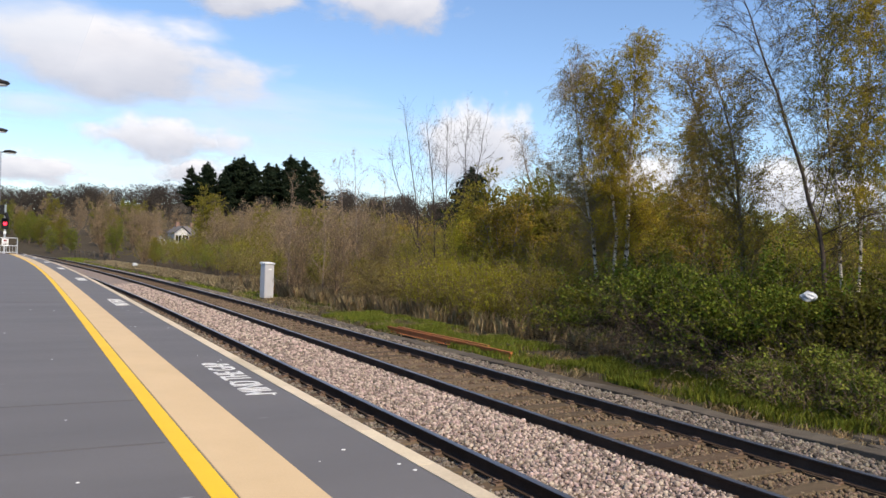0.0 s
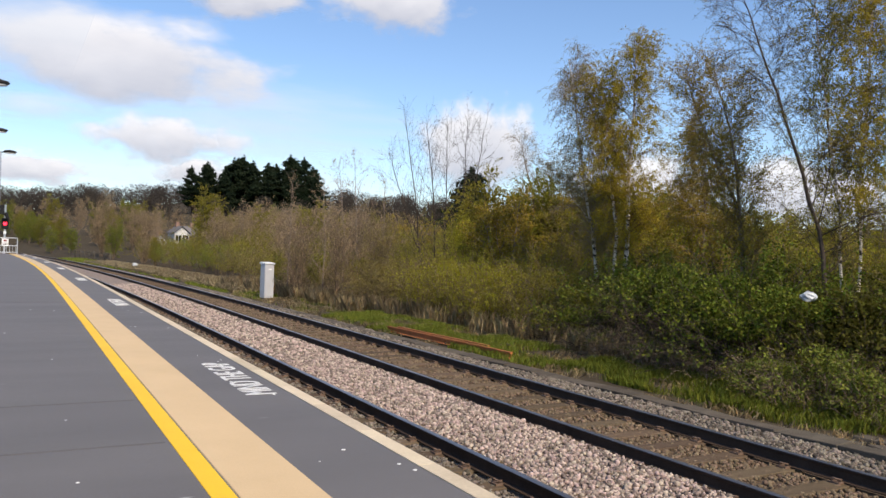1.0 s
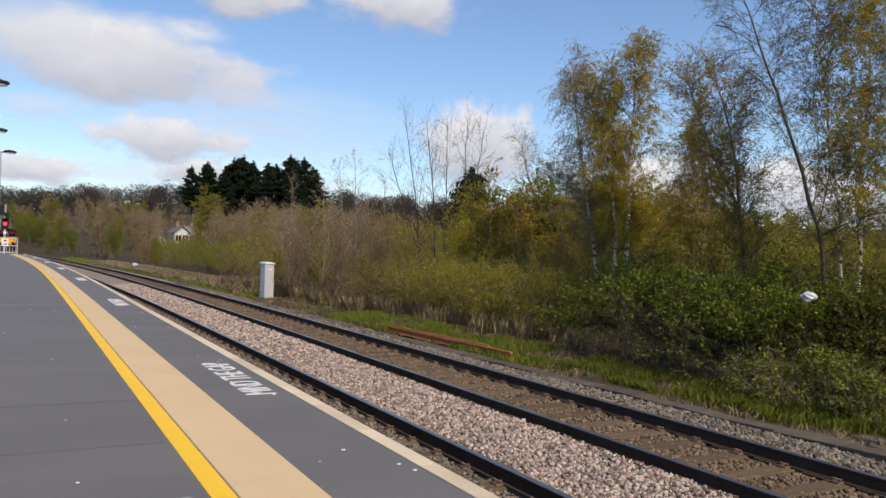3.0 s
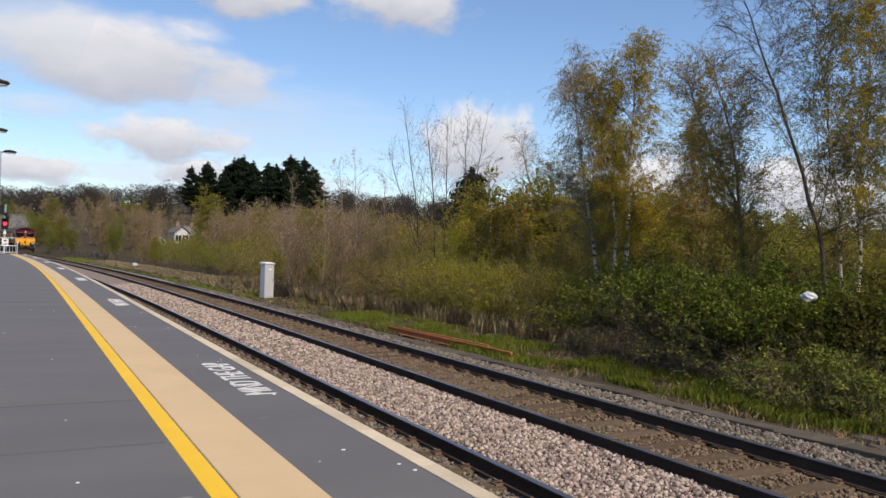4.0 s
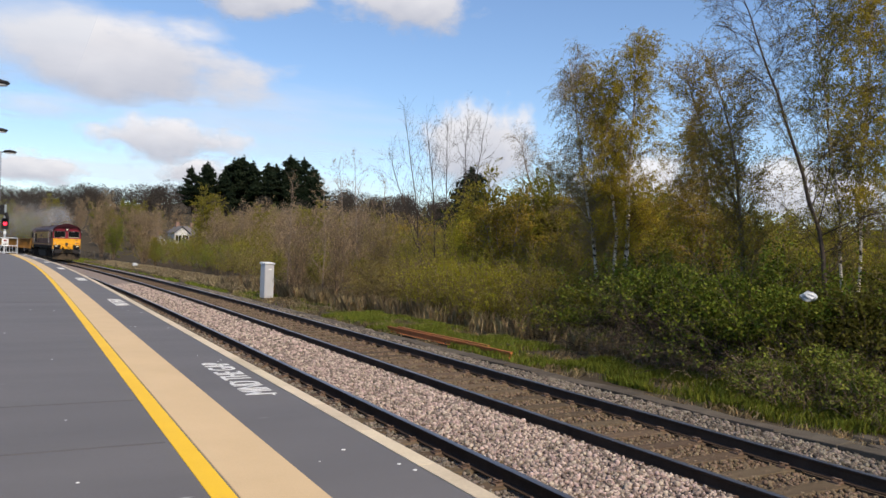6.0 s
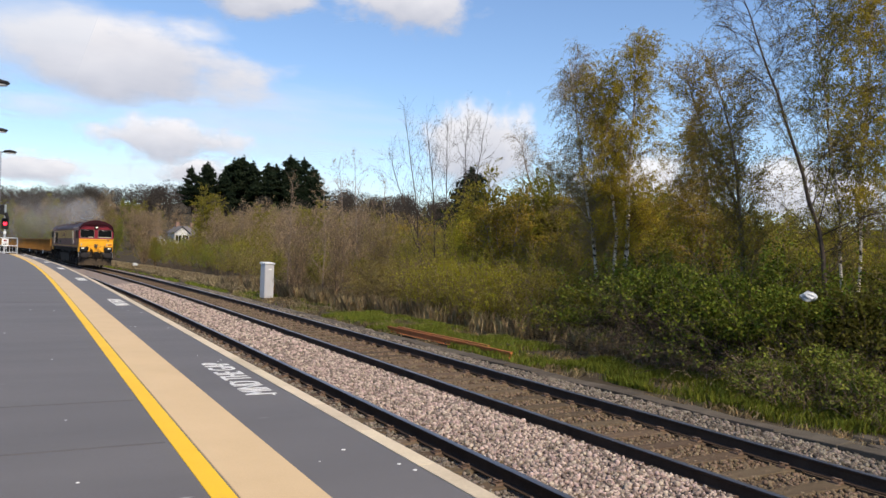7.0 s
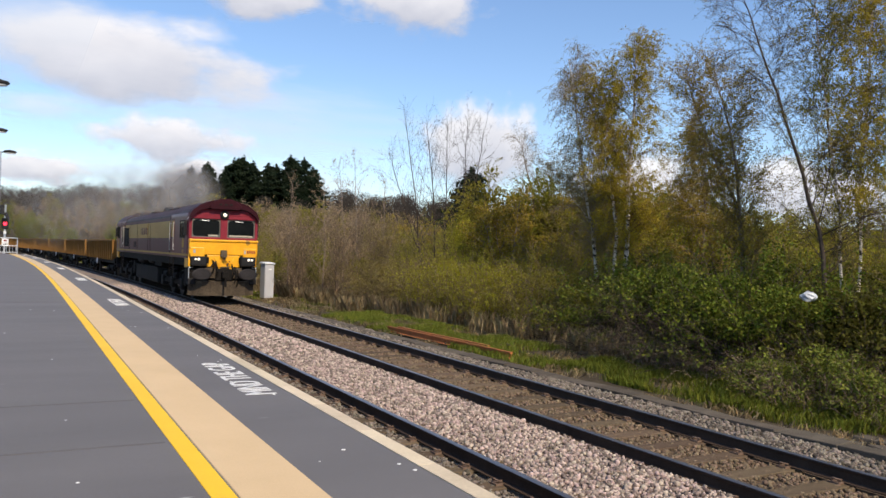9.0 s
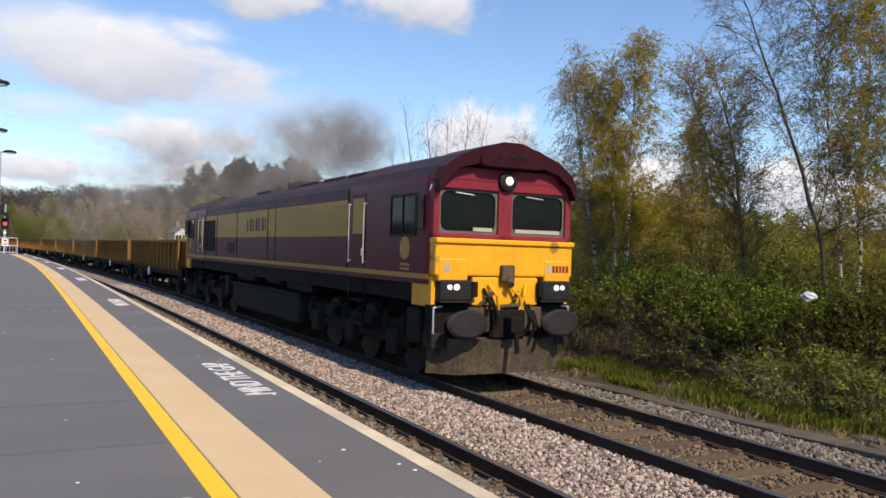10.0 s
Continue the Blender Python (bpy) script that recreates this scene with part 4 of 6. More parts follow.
def shoots(rng, p, d, length, r, steps=5, wobble=0.12, droop=0.0, tip=0.35):
    """Many thin shoots at once: their points and radii."""
    n = len(p)
    pts = np.empty((n, steps + 1, 3))
    pts[:, 0] = p
    d = d / (np.linalg.norm(d, axis=1)[:, None] + 1e-9)
    for i in range(steps):
        d = d + rng.normal(size=(n, 3)) * wobble
        d[:, 2] -= droop * (i + 1) / steps
        d /= np.linalg.norm(d, axis=1)[:, None] + 1e-9
        pts[:, i + 1] = pts[:, i] + d * (length / steps)[:, None]
    return pts, r[:, None] * np.linspace(1, tip, steps + 1)[None]


def point_on(sh, i, f):
    """Places, radii and directions on the shoots i at the fractions f of their length."""
    pts, rad = sh
    x = f * (pts.shape[1] - 1)
    k = np.minimum(x.astype(int), pts.shape[1] - 2)
    w = x - k
    return pts[i, k] * (1 - w)[:, None] + pts[i, k + 1] * w[:, None], rad[i, k] * (1 - w) + rad[i, k + 1] * w, pts[i, k + 1] - pts[i, k]


def shoot_tubes(sh, sides=3):
    pts, rad = sh
    n, k = rad.shape
    d = np.gradient(pts, axis=1)
    d /= np.linalg.norm(d, axis=2)[..., None] + 1e-9
    ref = np.where(np.abs(d[..., 2:3]) > 0.9, [[[1.0, 0, 0]]], [[[0, 0, 1.0]]])
    u = np.cross(d, ref)
    u /= np.linalg.norm(u, axis=2)[..., None] + 1e-9
    v = np.cross(d, u)
    w = np.arange(sides) * 2 * math.pi / sides
    ring = pts[:, :, None] + rad[:, :, None, None] * (np.cos(w)[None, None, :, None] * u[:, :, None] + np.sin(w)[None, None, :, None] * v[:, :, None])
    i = (np.arange(n)[:, None, None] * k + np.arange(k - 1)[None, :, None]) * sides
    j = np.arange(sides)[None, None]
    j2 = (j + 1) % sides
    return ring.reshape(-1, 3), np.stack([i + j, i + j2, i + sides + j2, i + sides + j], -1).reshape(-1, 4)


def joined(*meshes):
    vs, fs, n = [], [], 0
    for v, f in meshes:
        vs.append(v)
        fs.append(f + n)
        n += len(v)
    return np.concatenate(vs), np.concatenate(fs)


def tree(name, label, category, seed, stems, r0, bark, leaf, leaves, leaf_size, limbs=50, start=0.3, reach=1.2, widest=0.5, rise=1.0, droop=0.0, twigs=7, twig_len=0.6,
         sprays=4, spray_len=0.5, spray_droop=0.3, leaf_from=0.0, limb_r=0.4, twig_bark=None, group=""):
    """A tree: each stem a path of (x, y, z) from its foot, with limbs, twigs, hanging sprays and small leaves along them."""
    rng = np.random.default_rng(seed)
    root = empty(name)
    trunk, limb_sets = [], []
    for k, path in enumerate(stems):
        path = np.array(path, float)
        zz = np.linspace(-0.25, path[-1, 2], 16)
        pts = np.stack([np.interp(zz, path[:, 2], path[:, 0]), np.interp(zz, path[:, 2], path[:, 1]), zz], 1)
        pts[1:-1, :2] = (pts[:-2, :2] + 2 * pts[1:-1, :2] + pts[2:, :2]) / 4 + rng.normal(size=(14, 2)) * 0.018
        st = (pts, r0 * (1 if k == 0 else 0.8) * np.linspace(1, 0.1, 16) ** 0.8)
        trunk.append(st)
        n = limbs // len(stems)
        f = start + (1 - start) * (np.arange(n) + rng.uniform(0, 1, n)) / n * 0.985
        p, r, td = point_on((pts[None], st[1][None]), np.zeros(n, int), f)
        a = rng.uniform(0, 2 * math.pi, n)
        d = np.stack([np.cos(a), np.sin(a), rise * rng.uniform(0.55, 1.4, n)], 1)
        shape = np.where(f < widest, 0.45 + 0.55 * (f - start) / max(widest - start, 0.01), 1 - 0.72 * (f - widest) / (1 - widest))
        limb_sets.append(shoots(rng, p, d, reach * shape * rng.uniform(0.65, 1.25, n), np.maximum(r * limb_r, 0.007), 6, 0.13, droop, 0.3))
    lb = tuple(np.concatenate([q[i] for q in limb_sets]) for i in (0, 1))
    n = len(lb[0]) * twigs
    i = np.repeat(np.arange(len(lb[0])), twigs)
    p, r, d = point_on(lb, i, rng.uniform(0.15, 1.0, n))
    d = d / (np.linalg.norm(d, axis=1)[:, None] + 1e-9) + rng.normal(size=(n, 3)) * 0.5
    tw = shoots(rng, p, d, twig_len * rng.uniform(0.5, 1.25, n), np.maximum(r * 0.5, 0.0042), 4, 0.15, spray_droop * 0.4, 0.5)
    m = n * sprays
    i = np.repeat(np.arange(n), sprays)
    p, r, d = point_on(tw, i, rng.uniform(0.15, 1.0, m))
    d = d / (np.linalg.norm(d, axis=1)[:, None] + 1e-9) + rng.normal(size=(m, 3)) * 0.6
    sp = shoots(rng, p, d, spray_len * rng.uniform(0.4, 1.3, m), np.full(m, 0.0032), 3, 0.16, spray_droop, 0.6)
    v, f = tubes(trunk, 8)
    part("trunk", raw_mesh("trunk", v, f, bark, True), None, root)
    v, f = joined(shoot_tubes(lb, 4), shoot_tubes(tw), shoot_tubes(sp))
    part("branch", raw_mesh("branch", v, f, twig_bark or bark), None, root)
    if leaves:
        k = int(leaves * 1.6)
        at = point_on(sp, rng.integers(0, m, k), rng.uniform(0.1, 0.999, k))[0]
        top = max(q[0][-1, 2] for q in trunk)
        keep = at[:, 2] > leaf_from * top
        at = at[keep][:leaves] + rng.normal(size=(min(leaves, int(keep.sum())), 3)) * 0.03
        v, f = leaf_quads(rng, at, leaf_size)
        part("foliage", raw_mesh("foliage", v, f, leaf), None, root)
    return tagged(root, label, category, group=group)


def bush(name, label, seed, rx, ry, h, bark, leaf, leaves, leaf_size, stems=70, twigs=9, upright=0.5, low=0.35, lobes=9, shell=0.4, twig_len=0.3, group="scrub beside the line"):
    """A shrub: stems from the ground, fine twigs, leaves along them and some gathered in uneven lobes on top."""
    rng = np.random.default_rng(seed)
    a, q = rng.uniform(0, 2 * math.pi, stems), rng.uniform(0, 1, stems) ** 0.5
    p = np.stack([rx * 0.7 * q * np.cos(a), ry * 0.7 * q * np.sin(a), np.full(stems, -0.1)], 1)
    d = np.stack([np.cos(a) * (1 - upright) * (0.3 + q), np.sin(a) * (1 - upright) * (0.3 + q), np.ones(stems)], 1) + rng.normal(size=(stems, 3)) * 0.12
    st = shoots(rng, p, d, h * rng.uniform(0.6, 1.2, stems) * (1.06 - 0.3 * q * q), rng.uniform(0.006, 0.013, stems), 7, 0.13, 0.16 * (1 - upright), 0.3)
    n = stems * twigs
    i = np.repeat(np.arange(stems), twigs)
    p, r, dd = point_on(st, i, rng.uniform(0.2, 1.0, n))
    dd = dd / (np.linalg.norm(dd, axis=1)[:, None] + 1e-9) + rng.normal(size=(n, 3)) * 0.55 * (1.5 - upright)
    tw = shoots(rng, p, dd, h * twig_len * rng.uniform(0.4, 1.3, n), np.full(n, 0.004), 4, 0.17, 0.05, 0.5)
    root = empty(name)
    v, f = joined(shoot_tubes(st), shoot_tubes(tw))
    part("stem", raw_mesh("stem", v, f, bark), None, root)
    k = int(leaves * (1 - shell) * 1.7)
    at = point_on(tw, rng.integers(0, n, k), rng.uniform(0.1, 0.999, k))[0]
    at = at[at[:, 2] > low * h * rng.uniform(0.6, 1.3, k)][:int(leaves * (1 - shell))]
    ats = [at + rng.normal(size=at.shape) * 0.03]
    per = int(leaves * shell) // lobes
    for i in range(lobes):
        a, q = rng.uniform(0, 2 * math.pi), rng.uniform(0.0, 0.8)
        c = np.array([rx * q * math.cos(a), ry * q * math.sin(a), h * rng.uniform(max(low, 0.5), 0.88) * (1.05 - 0.25 * q)])
        u = rng.normal(size=(per, 3))
        u /= np.linalg.norm(u, axis=1)[:, None]
        ats.append(c + u * (rng.uniform(0.3, 1.0, per) ** 0.6)[:, None] * np.array([rx * 0.36, ry * 0.36, h * 0.16]) * rng.uniform(0.6, 1.2))
    at = np.concatenate(ats)
    at[:, 2] = np.abs(at[:, 2])
    v, f = leaf_quads(rng, at, leaf_size)
    part("foliage", raw_mesh("foliage", v, f, leaf), None, root)
    return tagged(root, label, "bush", group=group)


def stand(ob, x, y, turn=0.0, scale=1.0):
    ob.matrix_world = Matrix.Translation((x, y, ground_z(x, y))) @ pose(0, 0, 0, 0, 0, turn) @ Matrix.Scale(scale, 4)
    return ob


def place(ob, s, off, turn=0.0, scale=1.0):
    p = on_line(s, off)
    p.z = ground_z(p.x, p.y)
    ob.matrix_world = Matrix.Translation(p) @ pose(0, 0, 0, 0, 0, turn) @ Matrix.Scale(scale, 4)
    return ob


def again(ob, s, off, turn, scale, squash=1.0):
    p = on_line(s, off)
    p.z = ground_z(p.x, p.y)
    c = copy_thing(ob, Matrix.Translation(p) @ pose(0, 0, 0, 0, 0, turn))
    c.scale = (scale, scale, scale * squash)
    return c


def build_birches():
    g = "birches beside the line"
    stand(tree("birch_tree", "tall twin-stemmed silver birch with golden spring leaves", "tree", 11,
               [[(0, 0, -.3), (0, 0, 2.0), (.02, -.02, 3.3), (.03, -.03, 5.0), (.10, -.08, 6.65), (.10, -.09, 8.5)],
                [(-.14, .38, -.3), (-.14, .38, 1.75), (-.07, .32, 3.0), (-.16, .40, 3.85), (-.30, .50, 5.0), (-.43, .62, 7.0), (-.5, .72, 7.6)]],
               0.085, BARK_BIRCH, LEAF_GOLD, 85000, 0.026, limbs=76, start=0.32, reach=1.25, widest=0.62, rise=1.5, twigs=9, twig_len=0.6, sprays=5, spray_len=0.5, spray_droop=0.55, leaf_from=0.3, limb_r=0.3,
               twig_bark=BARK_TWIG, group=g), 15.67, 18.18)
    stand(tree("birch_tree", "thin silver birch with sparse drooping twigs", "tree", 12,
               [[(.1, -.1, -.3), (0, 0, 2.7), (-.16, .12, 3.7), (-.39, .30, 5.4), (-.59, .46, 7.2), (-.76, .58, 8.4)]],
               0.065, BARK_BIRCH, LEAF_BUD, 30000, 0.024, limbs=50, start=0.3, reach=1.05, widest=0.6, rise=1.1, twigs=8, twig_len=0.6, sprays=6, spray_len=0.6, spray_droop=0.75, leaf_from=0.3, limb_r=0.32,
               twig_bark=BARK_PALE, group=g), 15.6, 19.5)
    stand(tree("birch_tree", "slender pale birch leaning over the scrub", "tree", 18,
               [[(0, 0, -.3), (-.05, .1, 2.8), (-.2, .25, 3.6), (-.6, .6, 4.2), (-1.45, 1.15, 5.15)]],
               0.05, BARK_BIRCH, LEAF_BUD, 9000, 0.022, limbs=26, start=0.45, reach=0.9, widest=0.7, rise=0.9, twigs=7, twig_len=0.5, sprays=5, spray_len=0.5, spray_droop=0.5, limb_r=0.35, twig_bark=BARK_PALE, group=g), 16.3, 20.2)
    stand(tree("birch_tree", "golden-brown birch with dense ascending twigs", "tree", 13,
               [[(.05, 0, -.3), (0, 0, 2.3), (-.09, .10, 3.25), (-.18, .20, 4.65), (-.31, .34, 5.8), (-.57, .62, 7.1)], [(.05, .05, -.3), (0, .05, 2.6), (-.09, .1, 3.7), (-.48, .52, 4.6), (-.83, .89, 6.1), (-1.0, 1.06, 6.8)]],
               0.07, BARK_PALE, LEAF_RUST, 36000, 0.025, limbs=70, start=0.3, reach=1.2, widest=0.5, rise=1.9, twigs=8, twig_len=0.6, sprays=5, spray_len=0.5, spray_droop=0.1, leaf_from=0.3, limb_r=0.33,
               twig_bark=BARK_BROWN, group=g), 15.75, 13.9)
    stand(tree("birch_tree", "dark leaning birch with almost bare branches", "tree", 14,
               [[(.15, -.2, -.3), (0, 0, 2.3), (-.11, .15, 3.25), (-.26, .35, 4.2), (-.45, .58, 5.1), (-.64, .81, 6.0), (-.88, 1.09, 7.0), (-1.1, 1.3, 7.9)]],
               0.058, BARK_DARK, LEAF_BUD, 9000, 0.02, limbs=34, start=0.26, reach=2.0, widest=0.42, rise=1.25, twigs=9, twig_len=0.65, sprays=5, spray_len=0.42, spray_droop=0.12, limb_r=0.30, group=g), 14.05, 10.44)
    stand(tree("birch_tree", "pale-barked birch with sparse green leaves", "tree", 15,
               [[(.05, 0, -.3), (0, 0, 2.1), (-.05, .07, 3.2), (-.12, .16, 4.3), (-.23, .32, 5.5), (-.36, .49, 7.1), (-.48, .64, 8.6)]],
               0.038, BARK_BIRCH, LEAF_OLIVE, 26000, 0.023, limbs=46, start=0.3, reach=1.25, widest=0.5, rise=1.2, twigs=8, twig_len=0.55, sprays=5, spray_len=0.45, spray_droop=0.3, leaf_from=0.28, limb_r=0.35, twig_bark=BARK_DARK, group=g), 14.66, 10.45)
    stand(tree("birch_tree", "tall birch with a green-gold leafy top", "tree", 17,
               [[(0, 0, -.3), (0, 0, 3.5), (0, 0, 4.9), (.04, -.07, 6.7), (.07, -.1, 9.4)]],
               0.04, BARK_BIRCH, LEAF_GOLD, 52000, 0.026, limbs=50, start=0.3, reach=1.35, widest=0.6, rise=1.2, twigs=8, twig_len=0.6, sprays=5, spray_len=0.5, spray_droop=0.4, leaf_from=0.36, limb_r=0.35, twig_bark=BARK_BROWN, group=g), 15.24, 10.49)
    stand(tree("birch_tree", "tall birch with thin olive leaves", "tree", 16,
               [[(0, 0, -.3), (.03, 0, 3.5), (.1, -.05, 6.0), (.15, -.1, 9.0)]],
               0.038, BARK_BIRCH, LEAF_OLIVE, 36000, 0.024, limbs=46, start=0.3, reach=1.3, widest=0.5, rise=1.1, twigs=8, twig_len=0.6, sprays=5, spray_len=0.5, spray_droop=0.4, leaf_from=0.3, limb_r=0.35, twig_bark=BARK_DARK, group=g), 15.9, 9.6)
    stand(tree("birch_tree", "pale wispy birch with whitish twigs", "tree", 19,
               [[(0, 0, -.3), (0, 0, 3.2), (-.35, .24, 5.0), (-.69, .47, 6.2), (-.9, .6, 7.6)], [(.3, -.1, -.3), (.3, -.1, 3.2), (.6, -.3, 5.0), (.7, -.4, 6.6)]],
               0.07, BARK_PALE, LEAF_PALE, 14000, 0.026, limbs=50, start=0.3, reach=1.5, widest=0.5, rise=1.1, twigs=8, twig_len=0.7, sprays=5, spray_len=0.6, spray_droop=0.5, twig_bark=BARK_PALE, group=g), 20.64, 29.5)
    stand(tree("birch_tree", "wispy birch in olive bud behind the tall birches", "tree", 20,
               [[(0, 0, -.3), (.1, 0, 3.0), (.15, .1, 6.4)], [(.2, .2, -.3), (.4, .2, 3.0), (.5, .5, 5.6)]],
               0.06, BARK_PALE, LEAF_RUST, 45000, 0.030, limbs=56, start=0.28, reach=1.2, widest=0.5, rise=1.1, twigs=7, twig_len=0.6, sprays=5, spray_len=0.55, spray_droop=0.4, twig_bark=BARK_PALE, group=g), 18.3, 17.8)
    # bare saplings in a clump
    h = "bare saplings behind the scrub"
    for i, (x, y, bend, ht) in enumerate(((15.64, 30.19, (-.13, .07, -.48, .24), 8.5), (15.11, 30.46, (-.3, .15, -.77, .37), 8.6), (15.95, 30.02, (.02, -.01, 0, 0), 8.3), (16.68, 29.63, (-.03, .02, .01, -.01), 8.6),
                                          (15.24, 30.39, (-.72, .35, -1.48, .7), 7.0), (16.57, 29.69, (.39, -.22, .78, -.45), 8.4))):
        stand(tree("bare_sapling", "bare grey-brown sapling with upright twigs", "tree", 40 + i, [[(0, 0, -.3), (0, 0, 1.6), (bend[0], bend[1], ht * 0.54), (bend[2], bend[3], ht * 0.93)]], 0.042, BARK_DARK, None, 0, 0.03,
                   limbs=24, start=0.3, reach=2.0, widest=0.42, rise=2.0, droop=-0.06, twigs=4, twig_len=0.7, sprays=2, spray_len=0.35, spray_droop=-0.1, limb_r=0.4, group=h), x, y)
    for i, (x, y, ht, n) in enumerate(((12.79, 33.65, 6.1, 600), (13.69, 34.38, 6.4, 600), (12.2, 34.6, 5.2, 600), (14.6, 33.4, 5.6, 500), (11.3, 37.0, 5.4, 400))):
        stand(tree("bare_sapling", "thin bare sapling with brown buds", "tree", 47 + i, [[(0, 0, -.3), (.05, 0, 2.5), (-.25 + .1 * i, .1, ht)]], 0.035, BARK_PALE, LEAF_BROWN, n, 0.035, limbs=18, start=0.2, reach=1.3, widest=0.35, rise=2.0,
                   twigs=4, twig_len=0.6, sprays=2, spray_len=0.3, spray_droop=-0.05, group=h), x, y)
    k = "budding shrubs on the verge"
    rng = random.Random(9)
    for i, (x, y, ht, lf, n) in enumerate(((12.1, 32.2, 3.9, LEAF_BROWN, 3500), (11.3, 35.4, 3.4, LEAF_BROWN, 3000), (13.6, 31.4, 3.6, LEAF_BUD, 4500), (14.4, 36.5, 4.6, LEAF_BROWN, 4500), (12.6, 40.0, 4.4, LEAF_BROWN, 4500), (16.3, 38.0, 4.8, LEAF_BUD, 5000))):
        st = []
        for j in range(7):
            a, w = j * 0.9 + rng.uniform(0, .6), rng.uniform(0.5, 1.25)
            st.append([(.08 * math.cos(a), .08 * math.sin(a), -.3), (w * .35 * math.cos(a), w * .35 * math.sin(a), ht * .4), (w * math.cos(a), w * math.sin(a), ht * rng.uniform(.75, 1.0))])
        stand(tree("shrub_tree", "many-stemmed brown shrub with pale spring buds", "tree", 60 + i, st, 0.035, BARK_BROWN, lf, n, 0.034, limbs=84, start=0.15, reach=0.9, widest=0.45, rise=1.5, twigs=5, twig_len=0.45, sprays=3, spray_len=0.3,
                   spray_droop=0.0, group=k), x, y)


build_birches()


def build_scrub():
    # bramble thicket along the grass verge: a leafy top over dark bare canes
    for i, (s, off, rx, ry, h) in enumerate(((17.6, 11.8, 1.5, 1.7, 1.75), (15.6, 11.5, 1.6, 1.7, 2.0), (13.7, 11.2, 1.6, 1.7, 2.2), (12.0, 10.8, 1.5, 1.6, 2.1), (10.5, 10.7, 1.5, 1.5, 2.3), (9.2, 11.1, 1.3, 1.4, 1.9))):
        # the last bush has the shade beneath the trees coloured into its leaves
        place(bush("bramble_bush", "leafy green bramble bush over dark bare canes", 60 + i, rx, ry, h, BARK_DARK, (LEAF_MOSS, LEAF_GREEN, LEAF_GREEN, LEAF_GREEN, LEAF_GREEN, LEAF_SHADED)[i], 11000, 0.048, stems=110, twigs=12, upright=0.25, lobes=15, low=(0.2, 0.35, 0.58, 0.62, 0.25, 0.3)[i], shell=0.6), s, off, 40 * i)
    for i, (s, off, r, h) in enumerate(((16.6, 12.2, 0.7, 2.5), (14.6, 11.8, 0.6, 2.7), (11.2, 11.4, 0.7, 2.8), (12.6, 11.9, 0.6, 2.6), (9.8, 11.6, 0.7, 2.4))):
        place(bush("bramble_bush", "tall bramble sprays rising from the thicket", 160 + i, r, r, h, BARK_BROWN, (LEAF_GREEN, LEAF_WEED)[i % 2], 3600, 0.046, stems=26, twigs=9, upright=0.6, lobes=8, low=0.45, shell=0.3, twig_len=0.22), s, off, 70 * i)
    for i, (s, off, r, h) in enumerate(((8.5, 9.3, 0.95, 1.1), (7.4, 9.3, 0.8, 0.85), (9.5, 9.5, 0.7, 0.75), (6.6, 10.2, 0.8, 0.8))):
        place(bush("bramble_bush", "low straggling bramble with dry stalks", 70 + i, r, r, h, BARK_BROWN, LEAF_WEED, 3800, 0.038, stems=90, twigs=7, upright=0.35, lobes=9, low=0.15, shell=0.3), s, off, 30 * i)
    # scrub under the trees: its deep shade is painted into the leaf colour
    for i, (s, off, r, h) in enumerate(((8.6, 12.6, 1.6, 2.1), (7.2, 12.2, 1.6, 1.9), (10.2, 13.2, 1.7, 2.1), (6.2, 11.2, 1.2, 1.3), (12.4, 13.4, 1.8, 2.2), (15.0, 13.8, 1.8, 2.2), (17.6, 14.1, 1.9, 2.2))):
        place(bush("scrub_bush", "dense olive scrub bush with shade put into its dark leaf colour", 80 + i, r, r, h, BARK_DARK, LEAF_SHADED, 9500, 0.045, stems=60, twigs=9, lobes=11, low=0.25), s, off, 50 * i)
    for i, (s, off, r, h) in enumerate(((9.6, 10.0, 0.8, 1.2), (11.0, 9.9, 0.7, 1.0), (12.6, 10.0, 0.8, 1.1), (14.4, 10.3, 0.8, 0.9), (7.6, 10.0, 0.7, 0.9))):
        place(bush("bramble_bush", "tangle of pale dry canes with few leaves", 150 + i, r, r, h, BARK_PALE, LEAF_WEED, 500, 0.035, stems=34, twigs=3, upright=0.25, lobes=3, low=0.3, shell=0.1, twig_len=0.4), s, off, 60 * i)
    # willow scrub
    for i, (s, off, r, h, lf) in enumerate(((19.2, 11.8, 1.6, 2.0, LEAF_OLIVE), (21.2, 11.4, 1.7, 2.1, LEAF_WILLOW), (23.2, 11.6, 1.7, 2.2, LEAF_WILLOW), (25.4, 11.4, 1.7, 2.2, LEAF_WILLOW), (27.6, 11.5, 1.7, 2.0, LEAF_BUD),
                                          (29.6, 11.1, 1.6, 1.9, LEAF_BUD), (22.4, 13.6, 1.9, 2.6, LEAF_OLIVE), (25.8, 13.8, 1.9, 2.6, LEAF_WILLOW), (33.0, 12.4, 1.9, 2.2, LEAF_OLIVE), (36.8, 12.2, 1.9, 2.0, LEAF_BUD), (19.6, 13.4, 1.8, 2.5, LEAF_OLIVE))):
        place(bush("willow_bush", "yellow-green willow scrub with fine upright twigs", 100 + i, r, r, h, BARK_BROWN, lf, 17000, 0.031, stems=120, twigs=11, lobes=12, upright=0.75, low=0.22, shell=0.25, twig_len=0.26), s, off, 35 * i)
    place(bush("willow_bush", "bright lime-yellow willow bush", 120, 1.0, 1.0, 3.9, BARK_BROWN, LEAF_LIME, 11000, 0.032, stems=50, twigs=12, lobes=12, upright=0.86, low=0.4, shell=0.45, twig_len=0.2), 26.6, 12.9)
